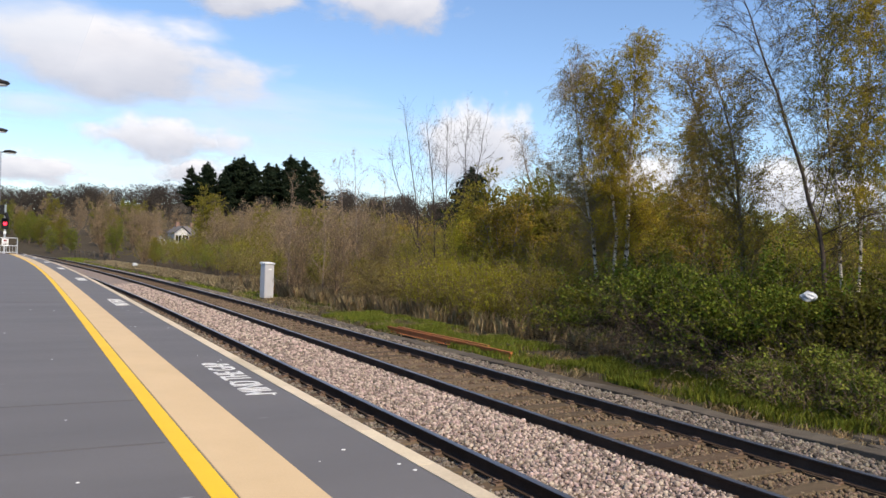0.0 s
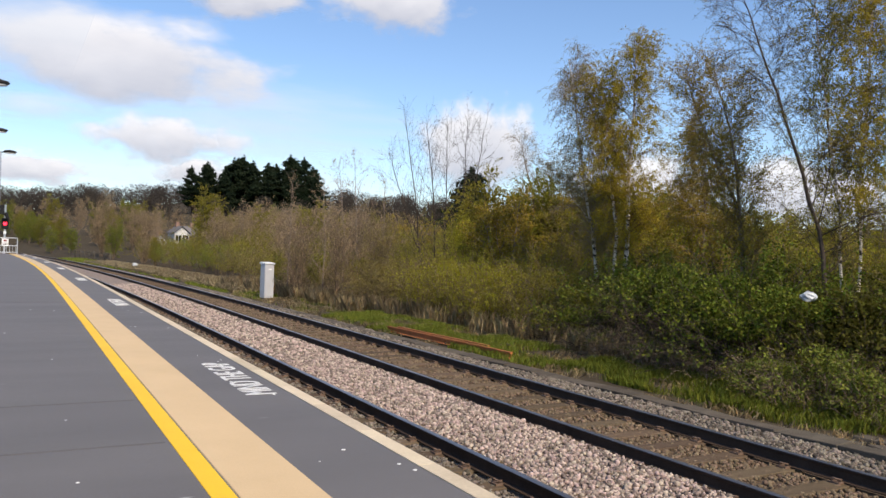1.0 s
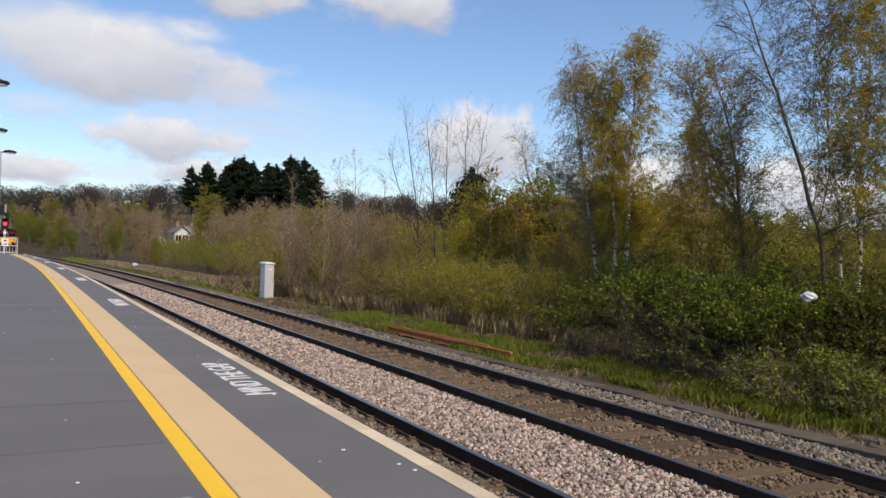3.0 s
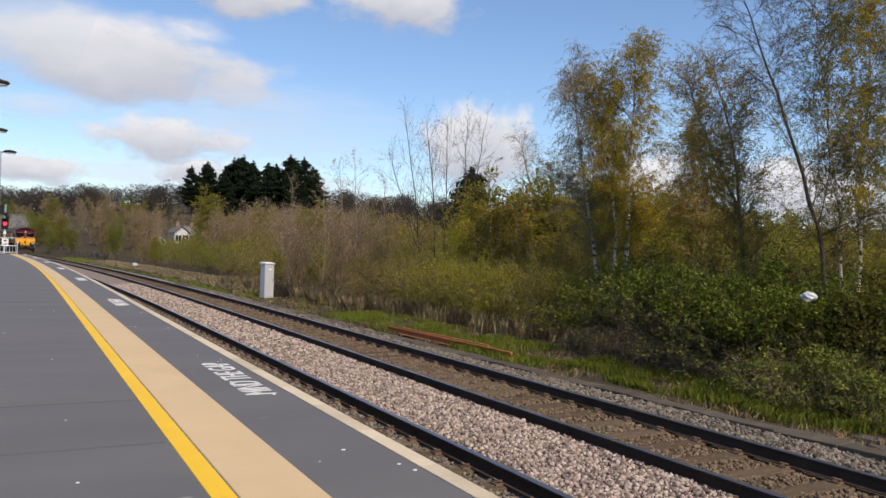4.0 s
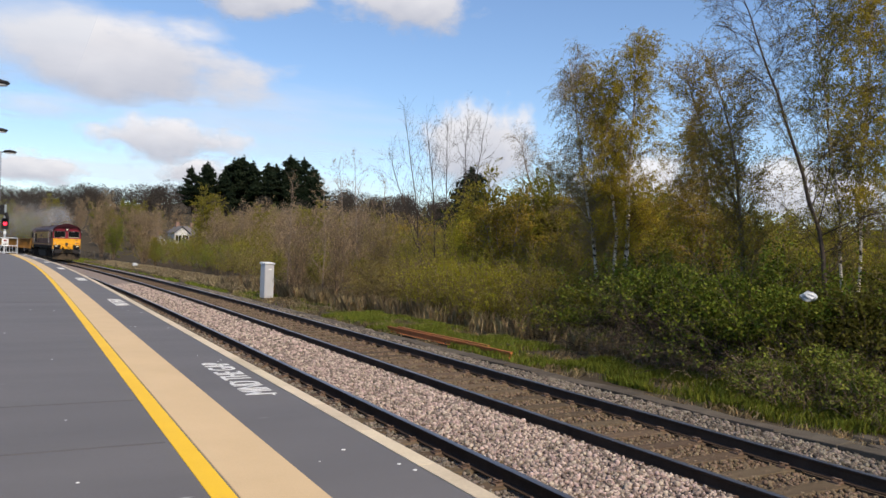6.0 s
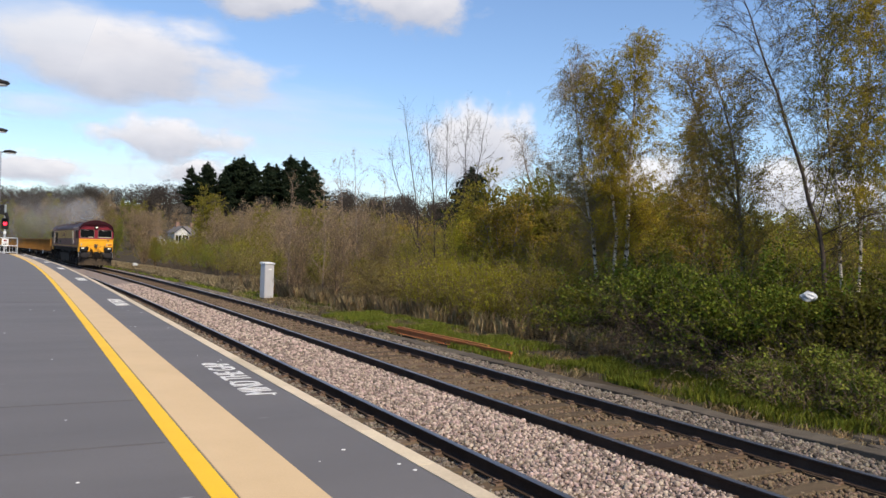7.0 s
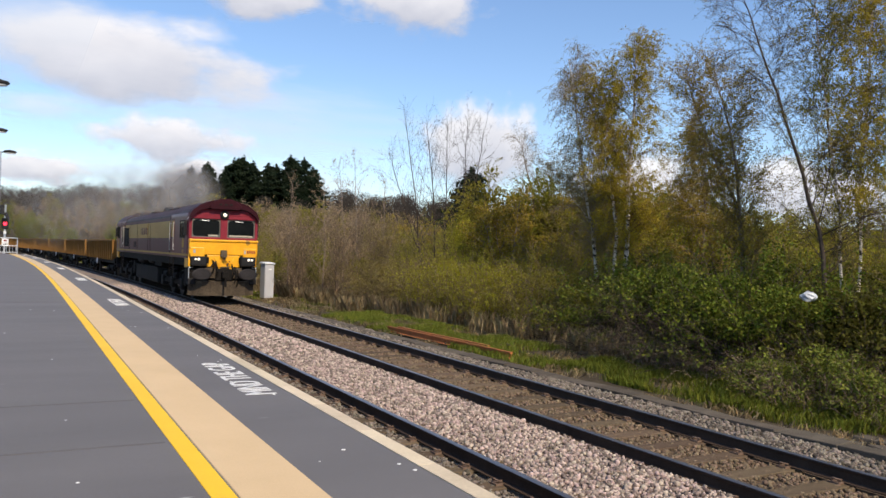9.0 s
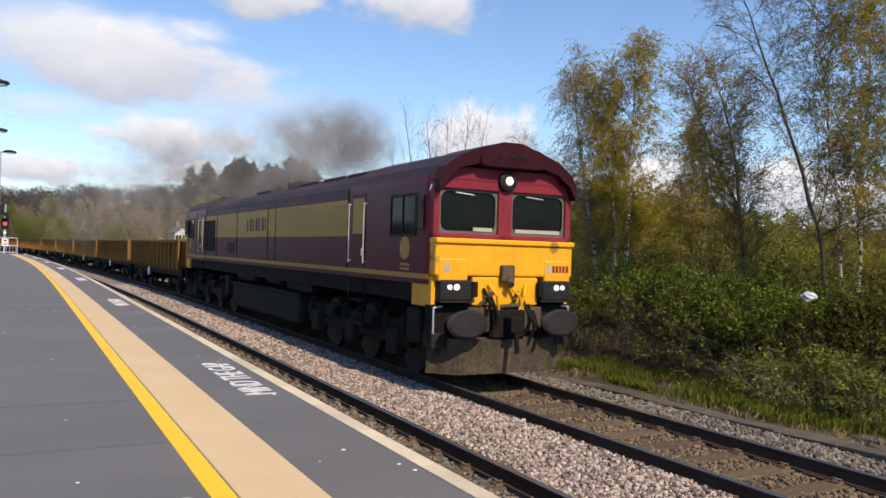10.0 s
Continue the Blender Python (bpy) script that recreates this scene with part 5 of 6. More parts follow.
    # understorey below the birches
    for i, (s, off, h) in enumerate(((9.6, 16.8, 3.0), (12.2, 17.6, 3.0), (14.8, 17.0, 3.3), (17.4, 17.6, 3.7), (20.2, 18.2, 4.0), (23.0, 18.0, 4.0), (26.0, 17.6, 4.0), (29.0, 17.4, 3.8), (16.0, 20.0, 3.5), (21.5, 20.6, 4.0), (11.0, 19.6, 3.0), (25.5, 20.4, 4.0), (32.5, 16.4, 3.4), (35.5, 15.0, 3.2),
                                     (18.6, 15.6, 3.2), (22.2, 15.9, 3.2), (13.6, 15.2, 2.9), (25.4, 15.6, 3.2), (8.2, 14.8, 2.6), (10.6, 15.4, 2.8), (24.0, 16.6, 4.4), (27.4, 16.8, 4.6), (30.4, 18.4, 4.6), (28.4, 20.0, 4.8), (33.8, 18.4, 4.2), (31.6, 15.4, 3.6))):
        place(bush("scrub_bush", "olive undergrowth bush below the birches", 180 + i, 2.0, 2.0, h, BARK_BROWN, (LEAF_OLIVE, LEAF_MOSS, LEAF_WILLOW)[i % 3], 17000, 0.042, stems=90, twigs=10, lobes=14, upright=0.7, low=0.15, shell=0.35), s, off, 35 * i)
    # scrub farther along the verge
    for i, (s, off, r, h, lf) in enumerate(((41.0, 12.2, 2.0, 2.4, LEAF_MOSS), (46.0, 12.6, 2.2, 2.8, LEAF_OLIVE), (51.0, 12.8, 2.3, 2.6, LEAF_BUD), (57.0, 13.0, 2.4, 3.0, LEAF_OLIVE), (64.0, 13.4, 2.5, 2.8, LEAF_SPRING), (72.0, 13.6, 2.6, 3.2, LEAF_OLIVE),
                                          (81.0, 14.0, 2.6, 3.0, LEAF_SPRING), (92.0, 14.4, 2.8, 3.4, LEAF_OLIVE), (40.0, 15.5, 2.4, 3.4, LEAF_BROWN), (48.0, 16.0, 2.6, 3.8, LEAF_BUD), (57.0, 17.0, 2.8, 4.2, LEAF_BROWN), (67.0, 17.5, 3.0, 4.4, LEAF_OLIVE))):
        place(bush("willow_bush", "olive scrub coming into leaf along the verge", 130 + i, r, r, h, BARK_BROWN, lf, 8000, 0.055, stems=70, twigs=8, lobes=10, upright=0.65, low=0.15, shell=0.25), s, off, 35 * i)


build_scrub()


def build_woods():
    """Young woodland behind the scrub: six kinds of tree, repeated at other turns and sizes."""
    kinds = []
    rs = random.Random(77)
    for i, (leaf, bark, n) in enumerate(((LEAF_OLIVE, BARK_BROWN, 17000), (LEAF_RUST, BARK_PALE, 16000), (LEAF_BROWN, BARK_BROWN, 9000), (LEAF_SPRING, BARK_BROWN, 16000), (LEAF_MOSS, BARK_BROWN, 17000), (LEAF_BROWN, BARK_PALE, 5000))):
        st = []
        for j in range(4):
            a, w = j * 1.7 + rs.uniform(0, .8), rs.uniform(0.3, 1.3)
            st.append([(.1 * math.cos(a), .1 * math.sin(a), -.3), (w * .35 * math.cos(a), w * .35 * math.sin(a), 2.4), (w * math.cos(a), w * math.sin(a), 6.0 * rs.uniform(.75, 1.0))])
        kinds.append(tree("woodland_tree", ("olive budding", "golden-leaved", "brown bare-looking", "fresh green", "moss-green", "grey-brown leafless")[i] + " young woodland tree", "tree", 200 + i, st, 0.08, bark, leaf, n, 0.06,
                          limbs=64, start=0.12, reach=1.7, widest=0.4, rise=1.2, twigs=6, twig_len=0.7, sprays=3, spray_len=0.5, spray_droop=0.05, group="young woodland"))
    rng = np.random.default_rng(8)
    spots = []
    # behind the birches, lower to the south
    for k in range(46):
        s = rng.uniform(8, 46)
        spots.append((s, rng.uniform(18.0, 31), rng.uniform(0.52, 0.64) + 0.18 * min(max((s - 18) / 10, 0), 1), rng.choice([0, 0, 1, 4, 4, 0])))
    # behind the saplings
    for k in range(44):
        off = rng.uniform(17, 46)
        spots.append((rng.uniform(38, 66) + off * 0.9, off, rng.uniform(0.7, 1.02), rng.choice([0, 2, 2, 5, 5, 4])))
    # along the far verge
    for k in range(46):
        s = rng.uniform(80, 230)
        spots.append((s, rng.uniform(13, 46), rng.uniform(0.8, 1.4), rng.choice([0, 2, 2, 5, 3, 4])))
    for k in range(16):
        spots.append((rng.uniform(125, 215), rng.uniform(9.5, 15), rng.uniform(0.7, 1.15), rng.choice([3, 3, 0, 4])))
    # close behind the birches and saplings
    for k in range(26):
        b, d = radians(30.5 + k), rng.uniform(29, 37)
        s, off = line_of(d * math.sin(b), d * math.cos(b))
        spots.append((s, off, rng.uniform(0.76, 0.9) if k < 15 else rng.uniform(0.58, 0.68), (0, 4, 1, 0, 4)[k % 5]))
    # tan shrubs before the rise, and low ones before the houses
    for k in range(26):
        b, d = radians(11.6 + 0.42 * k), rng.uniform(62, 108)
        s, off = line_of(d * math.sin(b), d * math.cos(b))
        if off > 9.5:
            spots.append((s, off, rng.uniform(0.85, 1.0) * d / 80, (2, 5, 2, 0, 2, 5)[k % 6]))
    for k in range(12):
        b, d = radians(7.5 + 0.34 * k), rng.uniform(88, 126)
        s, off = line_of(d * math.sin(b), d * math.cos(b))
        if off > 9.5:
            spots.append((s, off, 0.5, (2, 5, 0)[k % 3]))
    used = set()
    for s, off, sc, k in spots:
        k = int(k)
        p = on_line(s, off)
        b = math.degrees(math.atan2(p.x, p.y))
        if 8.0 < b < 11.2 and 60 < p.y < 149:
            sc = min(sc, 0.55)
            if p.y > 128:
                continue
        if k not in used:
            used.add(k)
            place(kinds[k], s, off, rng.uniform(0, 360), sc)
        else:
            again(kinds[k], s, off, rng.uniform(0, 360), sc)


build_woods()


def far_wood():
    """Bare woods on the rise beyond: trunks and twiggy crowns."""
    rng = np.random.default_rng(21)
    ats, sz, lines = [], [], []
    for k in range(400):
        b = radians(rng.uniform(-5, 40))
        d = rng.uniform(230, 430)
        x, y = d * math.sin(b), d * math.cos(b)
        if abs(line_of(x, y)[1]) < 16 and d < 400:
            continue
        z = hill(x, y) - 0.5
        h = rng.uniform(6.5, 10.5)
        lines.append((np.array([(x, y, z), (x, y, z + h * 0.6)]), np.array([0.2, 0.08])))
        n = 850
        u = rng.normal(size=(n, 3))
        u /= np.linalg.norm(u, axis=1)[:, None]
        u *= rng.uniform(0.3, 1, n)[:, None] ** 0.5
        ats.append(np.array([x, y, z + h * 0.46]) + u * np.array([h * 0.42, h * 0.42, h * 0.50]))
    at = np.concatenate(ats)
    v, f = leaf_quads(rng, at, 0.24, 2.0)
    tagged(new("distant_wood", raw_mesh("distant_wood", v, f, FAR_WOOD)), "brown leafless woods on the distant rise", "wood", kind="stuff")
    v, f = tubes(lines, 4)
    tagged(new("distant_trunks", raw_mesh("distant_trunks", v, f, BARK_DARK)), "dark trunks of the distant woods", "wood", kind="stuff")


FAR_WOOD = leafy("far_wood_twigs", (0.05, 0.042, 0.036), (0.092, 0.077, 0.06), 0.35)
far_wood()


def pine(seed, h, label):
    rng = np.random.default_rng(seed)
    root = empty("pine_tree")
    st = limb(rng, (0, 0, -0.3), (rng.normal() * 0.03, rng.normal() * 0.03, 1), h, 0.28, 0.02, 0, 10, 0.2)
    lines, ats = [st], []
    for j in range(62):
        f = rng.uniform(0.12, 1.0)
        p, r, d = along(st, f * 0.999)
        a = rng.uniform(0, 2 * math.pi)
        ln = h * 0.26 * (1.1 - 0.95 * max(0, (f - 0.35) / 0.65)) * rng.uniform(0.6, 1.15)
        lb = limb(rng, p, (math.cos(a), math.sin(a), 0.25), ln, 0.07, 0.1, -0.08, 5, 0.3)
        lines.append(lb)
        for g in (0.45, 0.7, 0.95):
            c = along(lb, g)[0]
            ats.append(c + rng.normal(size=(40, 3)) * np.array([0.42, 0.42, 0.16]))
    ats.append(along(st, 0.995)[0] + rng.normal(size=(60, 3)) * np.array([0.22, 0.22, 0.6]))
    v, f = tubes(lines, 5)
    part("trunk", raw_mesh("trunk", v, f, BARK_DARK), None, root)
    v, f = leaf_quads(rng, np.concatenate(ats), 0.34, 1.8)
    part("crown", raw_mesh("crown", v, f, NEEDLE), None, root)
    return tagged(root, label, "tree", group="dark pines on the rise")


def build_pines():
    a, b = pine(301, 15.0, "tall dark green pine on the wooded rise"), pine(302, 14.0, "tall dark green pine on the wooded rise")
    spots = [(47, 255, 0.82), (52, 256, 0.95), (57, 252, 1.0), (60, 255, 1.02), (64.5, 253, 1.05), (70, 251, 1.0), (74, 250, 1.1), (77.5, 248, 1.08), (80.5, 247, 1.1), (83, 248, 0.98), (67, 256, 0.95), (55, 247, 0.8), (62, 250, 0.9), (72.5, 255, 0.97), (79, 252, 0.93), (76, 245, 0.85), (49.5, 251, 0.86), (58.5, 257, 0.93), (84.5, 250, 0.86), (69, 247, 0.85)]
    for i, (x, y, sc) in enumerate(spots):
        src = (a, b)[i % 2]
        ob = src if i < 2 else copy_thing(src, Matrix.Identity(4))
        z = hill(x, y) - 0.2
        ob.matrix_world = Matrix.Translation((x, y, z)) @ pose(0, 0, 0, 0, 0, 70 * i)
        ob.scale = (sc * 1.3, sc * 1.3, sc * 1.16)
    c = pine(303, 12.0, "lone round-topped dark pine behind the saplings")
    c.matrix_world = Matrix.Translation((54.5, 95.6, hill(54.5, 95.6)))
    c.scale = (1.3, 1.3, 1.1)


build_pines()


def build_grass():
    rng = np.random.default_rng(31)

    def blades(name, label, mat, n, s0, s1, o0, o1, h, lean=0.35, w=0.006, lump=0.9, cut=-0.05):
        s, o = rng.uniform(s0, s1, n), rng.uniform(o0, o1, n)
        keep = np.array([noise.noise((a * lump, b * lump * 1.7, h * 9)) for a, b in zip(s, o)]) + rng.uniform(-0.3, 0.3, n) > cut
        s, o = s[keep], o[keep]
        n = len(s)
        th = np.interp(s, LINE_S, _th)
        x, y = np.interp(s, LINE_S, _lx) + o * np.cos(th), np.interp(s, LINE_S, _ly) + o * np.sin(th)
        z = np.array([ground_z(a, b) for a, b in zip(x, y)]) - 0.03
        p = np.stack([x, y, z], 1)
        hh = h * rng.uniform(0.45, 1.25, n)
        a = rng.uniform(0, 2 * math.pi, n)
        d = np.stack([np.cos(a), np.sin(a), 0 * a], 1)
        q = np.stack([-np.sin(a), np.cos(a), 0 * a], 1)
        ln = rng.uniform(0, lean, n)[:, None]
        ww = w * (1 + 0.04 * s)[:, None]
        up = np.array([0, 0, 1.0])
        m = p + up * hh[:, None] * 0.6 + d * ln * hh[:, None] * 0.4
        t = p + up * hh[:, None] * (1 - 0.3 * ln) + d * ln * hh[:, None] * 1.2
        v = np.stack([p - q * ww, p + q * ww, m + q * ww * 0.8, t, m - q * ww * 0.8], 1).reshape(-1, 3)
        f = np.arange(5 * n).reshape(-1, 5)
        tagged(new(name, raw_mesh(name, v, f, mat)), label, "grass", kind="stuff")

    blades("verge_grass", "short green grass on the verge", GRASS, 90000, 14, 27, 7.45, 9.7, 0.18, w=0.005, lump=0.6, cut=0.02)
    blades("verge_grass", "sparse grass by the broken trough lids", GRASS, 60000, 5, 14, 8.0, 10.2, 0.2, w=0.0035, lump=0.7, cut=-0.02)
    blades("verge_grass", "patchy green grass along the verge, farther on", GRASS, 20000, 27, 60, 7.4, 9.4, 0.18, w=0.005, lump=0.5, cut=0.06)
    blades("verge_grass", "thin grass of the distant verge", GRASS, 7000, 60, 120, 7.6, 10.5, 0.2, w=0.01)
    blades("dead_grass", "dry straw-coloured stalks by the bushes", STRAW, 9000, 6, 30, 9.7, 11.4, 0.62, 0.35, w=0.0014, lump=0.8, cut=-0.05)
    blades("dead_grass", "short dry grass among green blades", STRAW, 42000, 5, 40, 7.3, 10.4, 0.16, 0.7, w=0.0016)
    blades("dead_reeds", "tall dry brown reeds by the equipment case", STRAW, 22000, 28, 48, 8.9, 11.8, 0.62, 0.4, w=0.0018, lump=1.2, cut=-0.05)
    blades("dead_reeds", "pale dry grass along the distant verge", STRAW, 45000, 40, 100, 7.9, 11.0, 0.28, 0.9, w=0.005, lump=1.5, cut=-0.3)
    blades("undergrowth", "dark green undergrowth beneath the trees", GRASS, 14000, 5, 40, 11.0, 20.0, 0.4, 0.6, w=0.008)


build_grass()


# ---- lineside things ----
def build_case():
    """Signalling equipment case on the far verge."""
    c = tagged(empty("equipment_case", Matrix.Translation(on_line(36.0, 8.12, -0.30)) @ pose(0, 0, 0, 0, 0, 12) @ Matrix.Diagonal((0.8, 0.9, 1, 1))), "light grey steel lineside equipment case", "cabinet")
    part("body", boxes((-0.29, 0.29, -0.24, 0.24, 0.08, 1.62), bevel=0.015), GREY_CASE, c)
    bm = boxes((-0.33, 0.33, -0.28, 0.28, 1.62, 1.67), bevel=0.01)
    vs = [bm.verts.new(p) for p in ((-.32, -.27, 1.67), (.32, -.27, 1.67), (.32, .27, 1.72), (-.32, .27, 1.72), (-.32, .27, 1.67), (.32, .27, 1.67))]
    for f in ((0, 1, 2, 3), (3, 2, 5, 4), (0, 3, 4), (1, 5, 2)):
        bm.faces.new([vs[i] for i in f])
    part("lid", bm, SIGN_WHITE, c, "pale sloping lid")
    d = part("door", boxes((-0.25, 0.25, -0.262, -0.24, 0.16, 1.54), bevel=0.006), GREY_CASE, c)
    part("handle", boxes((0.16, 0.19, -0.29, -0.262, 0.80, 0.95), bevel=0.005), GALV, d, "steel handle")
    part("label_plate", boxes((-0.08, 0.12, -0.268, -0.262, 1.36, 1.42)), SIGN_WHITE, d)
    part("plinth", boxes((-0.33, 0.33, -0.28, 0.28, -0.15, 0.08), bevel=0.01), CONCRETE, c, "concrete plinth")


build_case()


def build_trough():
    """Concrete cable trough lids along the cess."""
    t = tagged(empty("cable_trough"), "weathered concrete cable trough beside the track", "cable trough", kind="structure")
    rng = random.Random(5)
    for i in range(52):
        s = 1.5 + i * 0.92
        o = 7.28 - 0.55 * min(max((s - 6) / 14, 0), 1)
        ln = 0.905
        bm = boxes((-0.17, 0.17, -ln / 2, ln / 2, -0.12, 0.0), bevel=0.012)
        ob = part("trough_lid", bm, CONCRETE, t)
        ob.matrix_basis = Matrix.Translation(on_line(s, o, -0.172 + rng.uniform(-0.012, 0.012))) @ pose(0, 0, 0, rng.uniform(-1.5, 1.5), rng.uniform(-3, 3), heading(s) + 2.2 + rng.uniform(-0.8, 0.8))
    for s, o, r in ((6.6, 8.25, 15), (6.1, 7.8, -8), (7.1, 7.75, 30)):
        bm = boxes((-0.22, 0.22, -0.4, 0.4, -0.1, 0.0), bevel=0.015)
        ob = tagged(part("concrete_slab", bm, CONCRETE), "broken concrete trough lid lying in grass", "slab")
        ob.matrix_world = Matrix.Translation(on_line(s, o, -0.24)) @ pose(0, 0, 0, 3, 6, r)


build_trough()


def build_spare_rail():
    prof = [(-0.055, 0), (0.055, 0), (0.055, 0.012), (0.01, 0.03), (0.01, 0.11), (0.034, 0.12), (0.034, 0.155), (-0.034, 0.155), (-0.034, 0.12), (-0.01, 0.11), (-0.01, 0.03), (-0.055, 0.012)]
    for k, (s0, s1, a, b) in enumerate(((15.3, 21.6, 7.86, 7.62), (16.6, 21.4, 8.05, 7.86))):
        p, q = on_line(s0, a, -0.27), on_line(s1, b, -0.27)
        bm = bmesh.new()
        L = (q - p).length
        r0 = [bm.verts.new((x, 0, z)) for x, z in prof]
        r1 = [bm.verts.new((x, L, z)) for x, z in prof]
        n = len(prof)
        for i in range(n):
            bm.faces.new((r0[i], r0[(i + 1) % n], r1[(i + 1) % n], r1[i]))
        bm.faces.new(r0)
        bm.faces.new(r1[::-1])
        ob = tagged(part("spare_rail", bm, RUSTY), "rusty orange spare rail lying in the grass", "rail", group="spare rails on the verge")
        d = q - p
        ob.matrix_world = Matrix.Translation(p) @ pose(0, 0, 0, 0, 0, math.degrees(math.atan2(d.y, d.x)) - 90)


build_spare_rail()


def build_barrier():
    """The barrier across the platform's end, with two notices, and its gate."""
    c = on_line(END_S - 0.6, -0.9, PLAT)
    f = tagged(empty("platform_barrier", Matrix.Translation(c) @ pose(0, 0, 0, 0, 0, heading(END_S))), "galvanised steel barrier across the platform end", "barrier")
    for x0, x1 in ((0.25, -1.05), (-1.15, -2.6), (-2.7, -4.2)):
        for x in (x0, x1):
            part("post", boxes((x - .035, x + .035, -.035, .035, 0, 1.32), bevel=.008), GALV, f)
        for z in (0.12, 0.66, 1.28):
            part("rail", boxes((x1 + .035, x0 - .035, -.022, .022, z - .03, z + .03), bevel=.006), GALV, f)
        for i in range(6):
            x = x1 + (x0 - x1) * (i + .5) / 6
            part("infill_bar", boxes((x - .012, x + .012, -.012, .012, .15, .63)), GALV, f)
    for x in (-0.62, -1.75, -3.3):
        s = part("notice", boxes((x - .24, x + .24, -.05, -.03, .62, 1.22), bevel=.004), SIGN_WHITE, f, "white warning notice")
        part("notice_bar", boxes((x - .10, x + .10, -.054, -.05, .98, 1.12)), RED_FRAME, s)
        part("notice_text", boxes((x - .17, x + .17, -.054, -.05, .72, .76)), BLACK, s)
        part("notice_line", boxes((x - .17, x + .17, -.054, -.05, .82, .86)), BLACK, s)


build_barrier()


def build_signal():
    m = Matrix.Translation((-1.18, 85.0, -0.3)) @ pose(0, 0, 0, 0, 0, 0)
    s = tagged(empty("railway_signal", m), "black railway signal showing a red light", "signal")
    part("post", rods(((0, 0.12, 0), (0, 0.12, 5.6), 0.09), n=12), GALV, s)
    h = part("signal_head", boxes((-.30, .30, -.02, .10, 3.35, 4.35), bevel=.06), BLACK, s, "black backboard")
    for z, mt in ((3.86, RED_ON), (4.14, BLACK)):
        ln = part("lens", lathe([(0.17, -.06), (0.17, -.02), (.10, .0)], "y", 18), mt, h, "lit red lens" if mt is RED_ON else "")
        ln.matrix_basis = pose(0, -.02, z)
        hd = bmesh.new()
        for i in range(8):
            a, b = math.pi * i / 8, math.pi * (i + 1) / 8
            q = [(.21 * math.cos(a), .21 * math.sin(a)), (.21 * math.cos(b), .21 * math.sin(b))]
            vs = [hd.verts.new((x, y, zz)) for y in (-.30, -.02) for x, zz in q]
            hd.faces.new((vs[0], vs[1], vs[3], vs[2]))
            vs = [hd.verts.new((x * 1.06, y, zz * 1.06)) for y in (-.30, -.02) for x, zz in q]
            hd.faces.new((vs[0], vs[1], vs[3], vs[2]))
        ob = part("hood", hd, BLACK, h)
        ob.matrix_basis = pose(0, 0, z)
    part("plate", boxes((-.12, .12, -.05, -.02, 2.9, 3.15)), SIGN_WHITE, s)
    bm = boxes((-1.1, -.1, 0.0, .2, 4.7, 5.6), bevel=.08)
    part("indicator_box", bm, BLACK, s, "black route indicator box")
    part("bracket", rods(((0.1, 0.1, 4.55), (-1.0, 0.1, 5.45), .07), ((0.25, .1, 4.2), (.0, .1, 4.9), .16), n=10), BLACK, s)


build_signal()


def build_lamps():
    def lamp():
        e = tagged(empty("platform_lamp"), "slender grey platform lamp column with a dark head", "street lamp", group="lamp columns along the platform")
        part("column", rods(((0, 0, 0), (0, 0, 1.0), .075), ((0, 0, 1.0), (0, 0, 5.47), .05), n=12), GALV, e)
        part("arm", rods(((0, 0, 5.41), (0.22, 0, 5.45), .03), n=8), BLACK, e)
        hd = lathe([(0.02, 0.0), (0.16, .02), (0.20, .07), (0.17, .13), (0.06, .17), (0.01, .18)], "z", 16)
        ob = part("head", hd, BLACK, e, "dark oval lamp head", True)
        ob.matrix_basis = pose(0.42, 0, 5.40) @ Matrix.Diagonal((1.5, .9, .9, 1))
        part("diffuser", lathe([(0.15, -.02), (0.17, .015)], "z", 16), SIGN_WHITE, ob)
        return e
    e = lamp()
    e.matrix_world = Matrix.Translation((-0.92, 44.8, PLAT))
    for x, y in ((-1.22, 36.2), (-1.05, 25.2)):
        copy_thing(e, Matrix.Translation((x, y, PLAT)))


build_lamps()


def build_far_bits():
    # a low fence beside the far verge, a post, wind-blown bags
    f = tagged(empty("verge_fence"), "grey post and rail fence beyond the verge", "fence")
    for i in range(9):
        s = 96 + i * 3.4
        p = on_line(s, 10.0 - 0.02 * i, -0.3)
        part("post", boxes((-.06, .06, -.06, .06, 0, 1.25)), CONCRETE, f).matrix_basis = Matrix.Translation(p)
    for z in (0.35, 0.85):
        a, b = on_line(96, 10.0, z - .1), on_line(123.2, 9.84, z - .1)
        part("rail", rods((a, b, .04), n=5), CONCRETE, f)
    for x, y in ((16.5, 88.5),):
        ob = tagged(part("marker_post", rods(((0, 0, 0), (0, 0, 2.6), .09), n=8), CONCRETE), "pale concrete marker post in the scrub", "post")
        ob.matrix_world = Matrix.Translation((x, y, -0.3))

    def bag(seed, r, m, label):
        bm = bmesh.new()
        bmesh.ops.create_icosphere(bm, subdivisions=3, radius=1)
        for v in bm.verts:
            k = 1 + 0.35 * noise.noise(v.co * 1.8 + Vector((seed, 0, 0))) + .12 * noise.noise(v.co * 5)
            v.co = Vector((v.co.x * r[0], v.co.y * r[1], v.co.z * r[2])) * k
        ob = tagged(part("plastic_bag", bm, BAG_WHITE), label, "bag")
        ob.matrix_world = m
    bag(1, (0.135, 0.10, 0.08), Matrix.Translation((10.9, 8.35, 1.58)), "crumpled white plastic bag caught in the bushes")
    bag(2, (0.30, 0.25, 0.32), Matrix.Translation((9.9, 81.4, -0.12)), "white plastic bag on the verge")


build_far_bits()


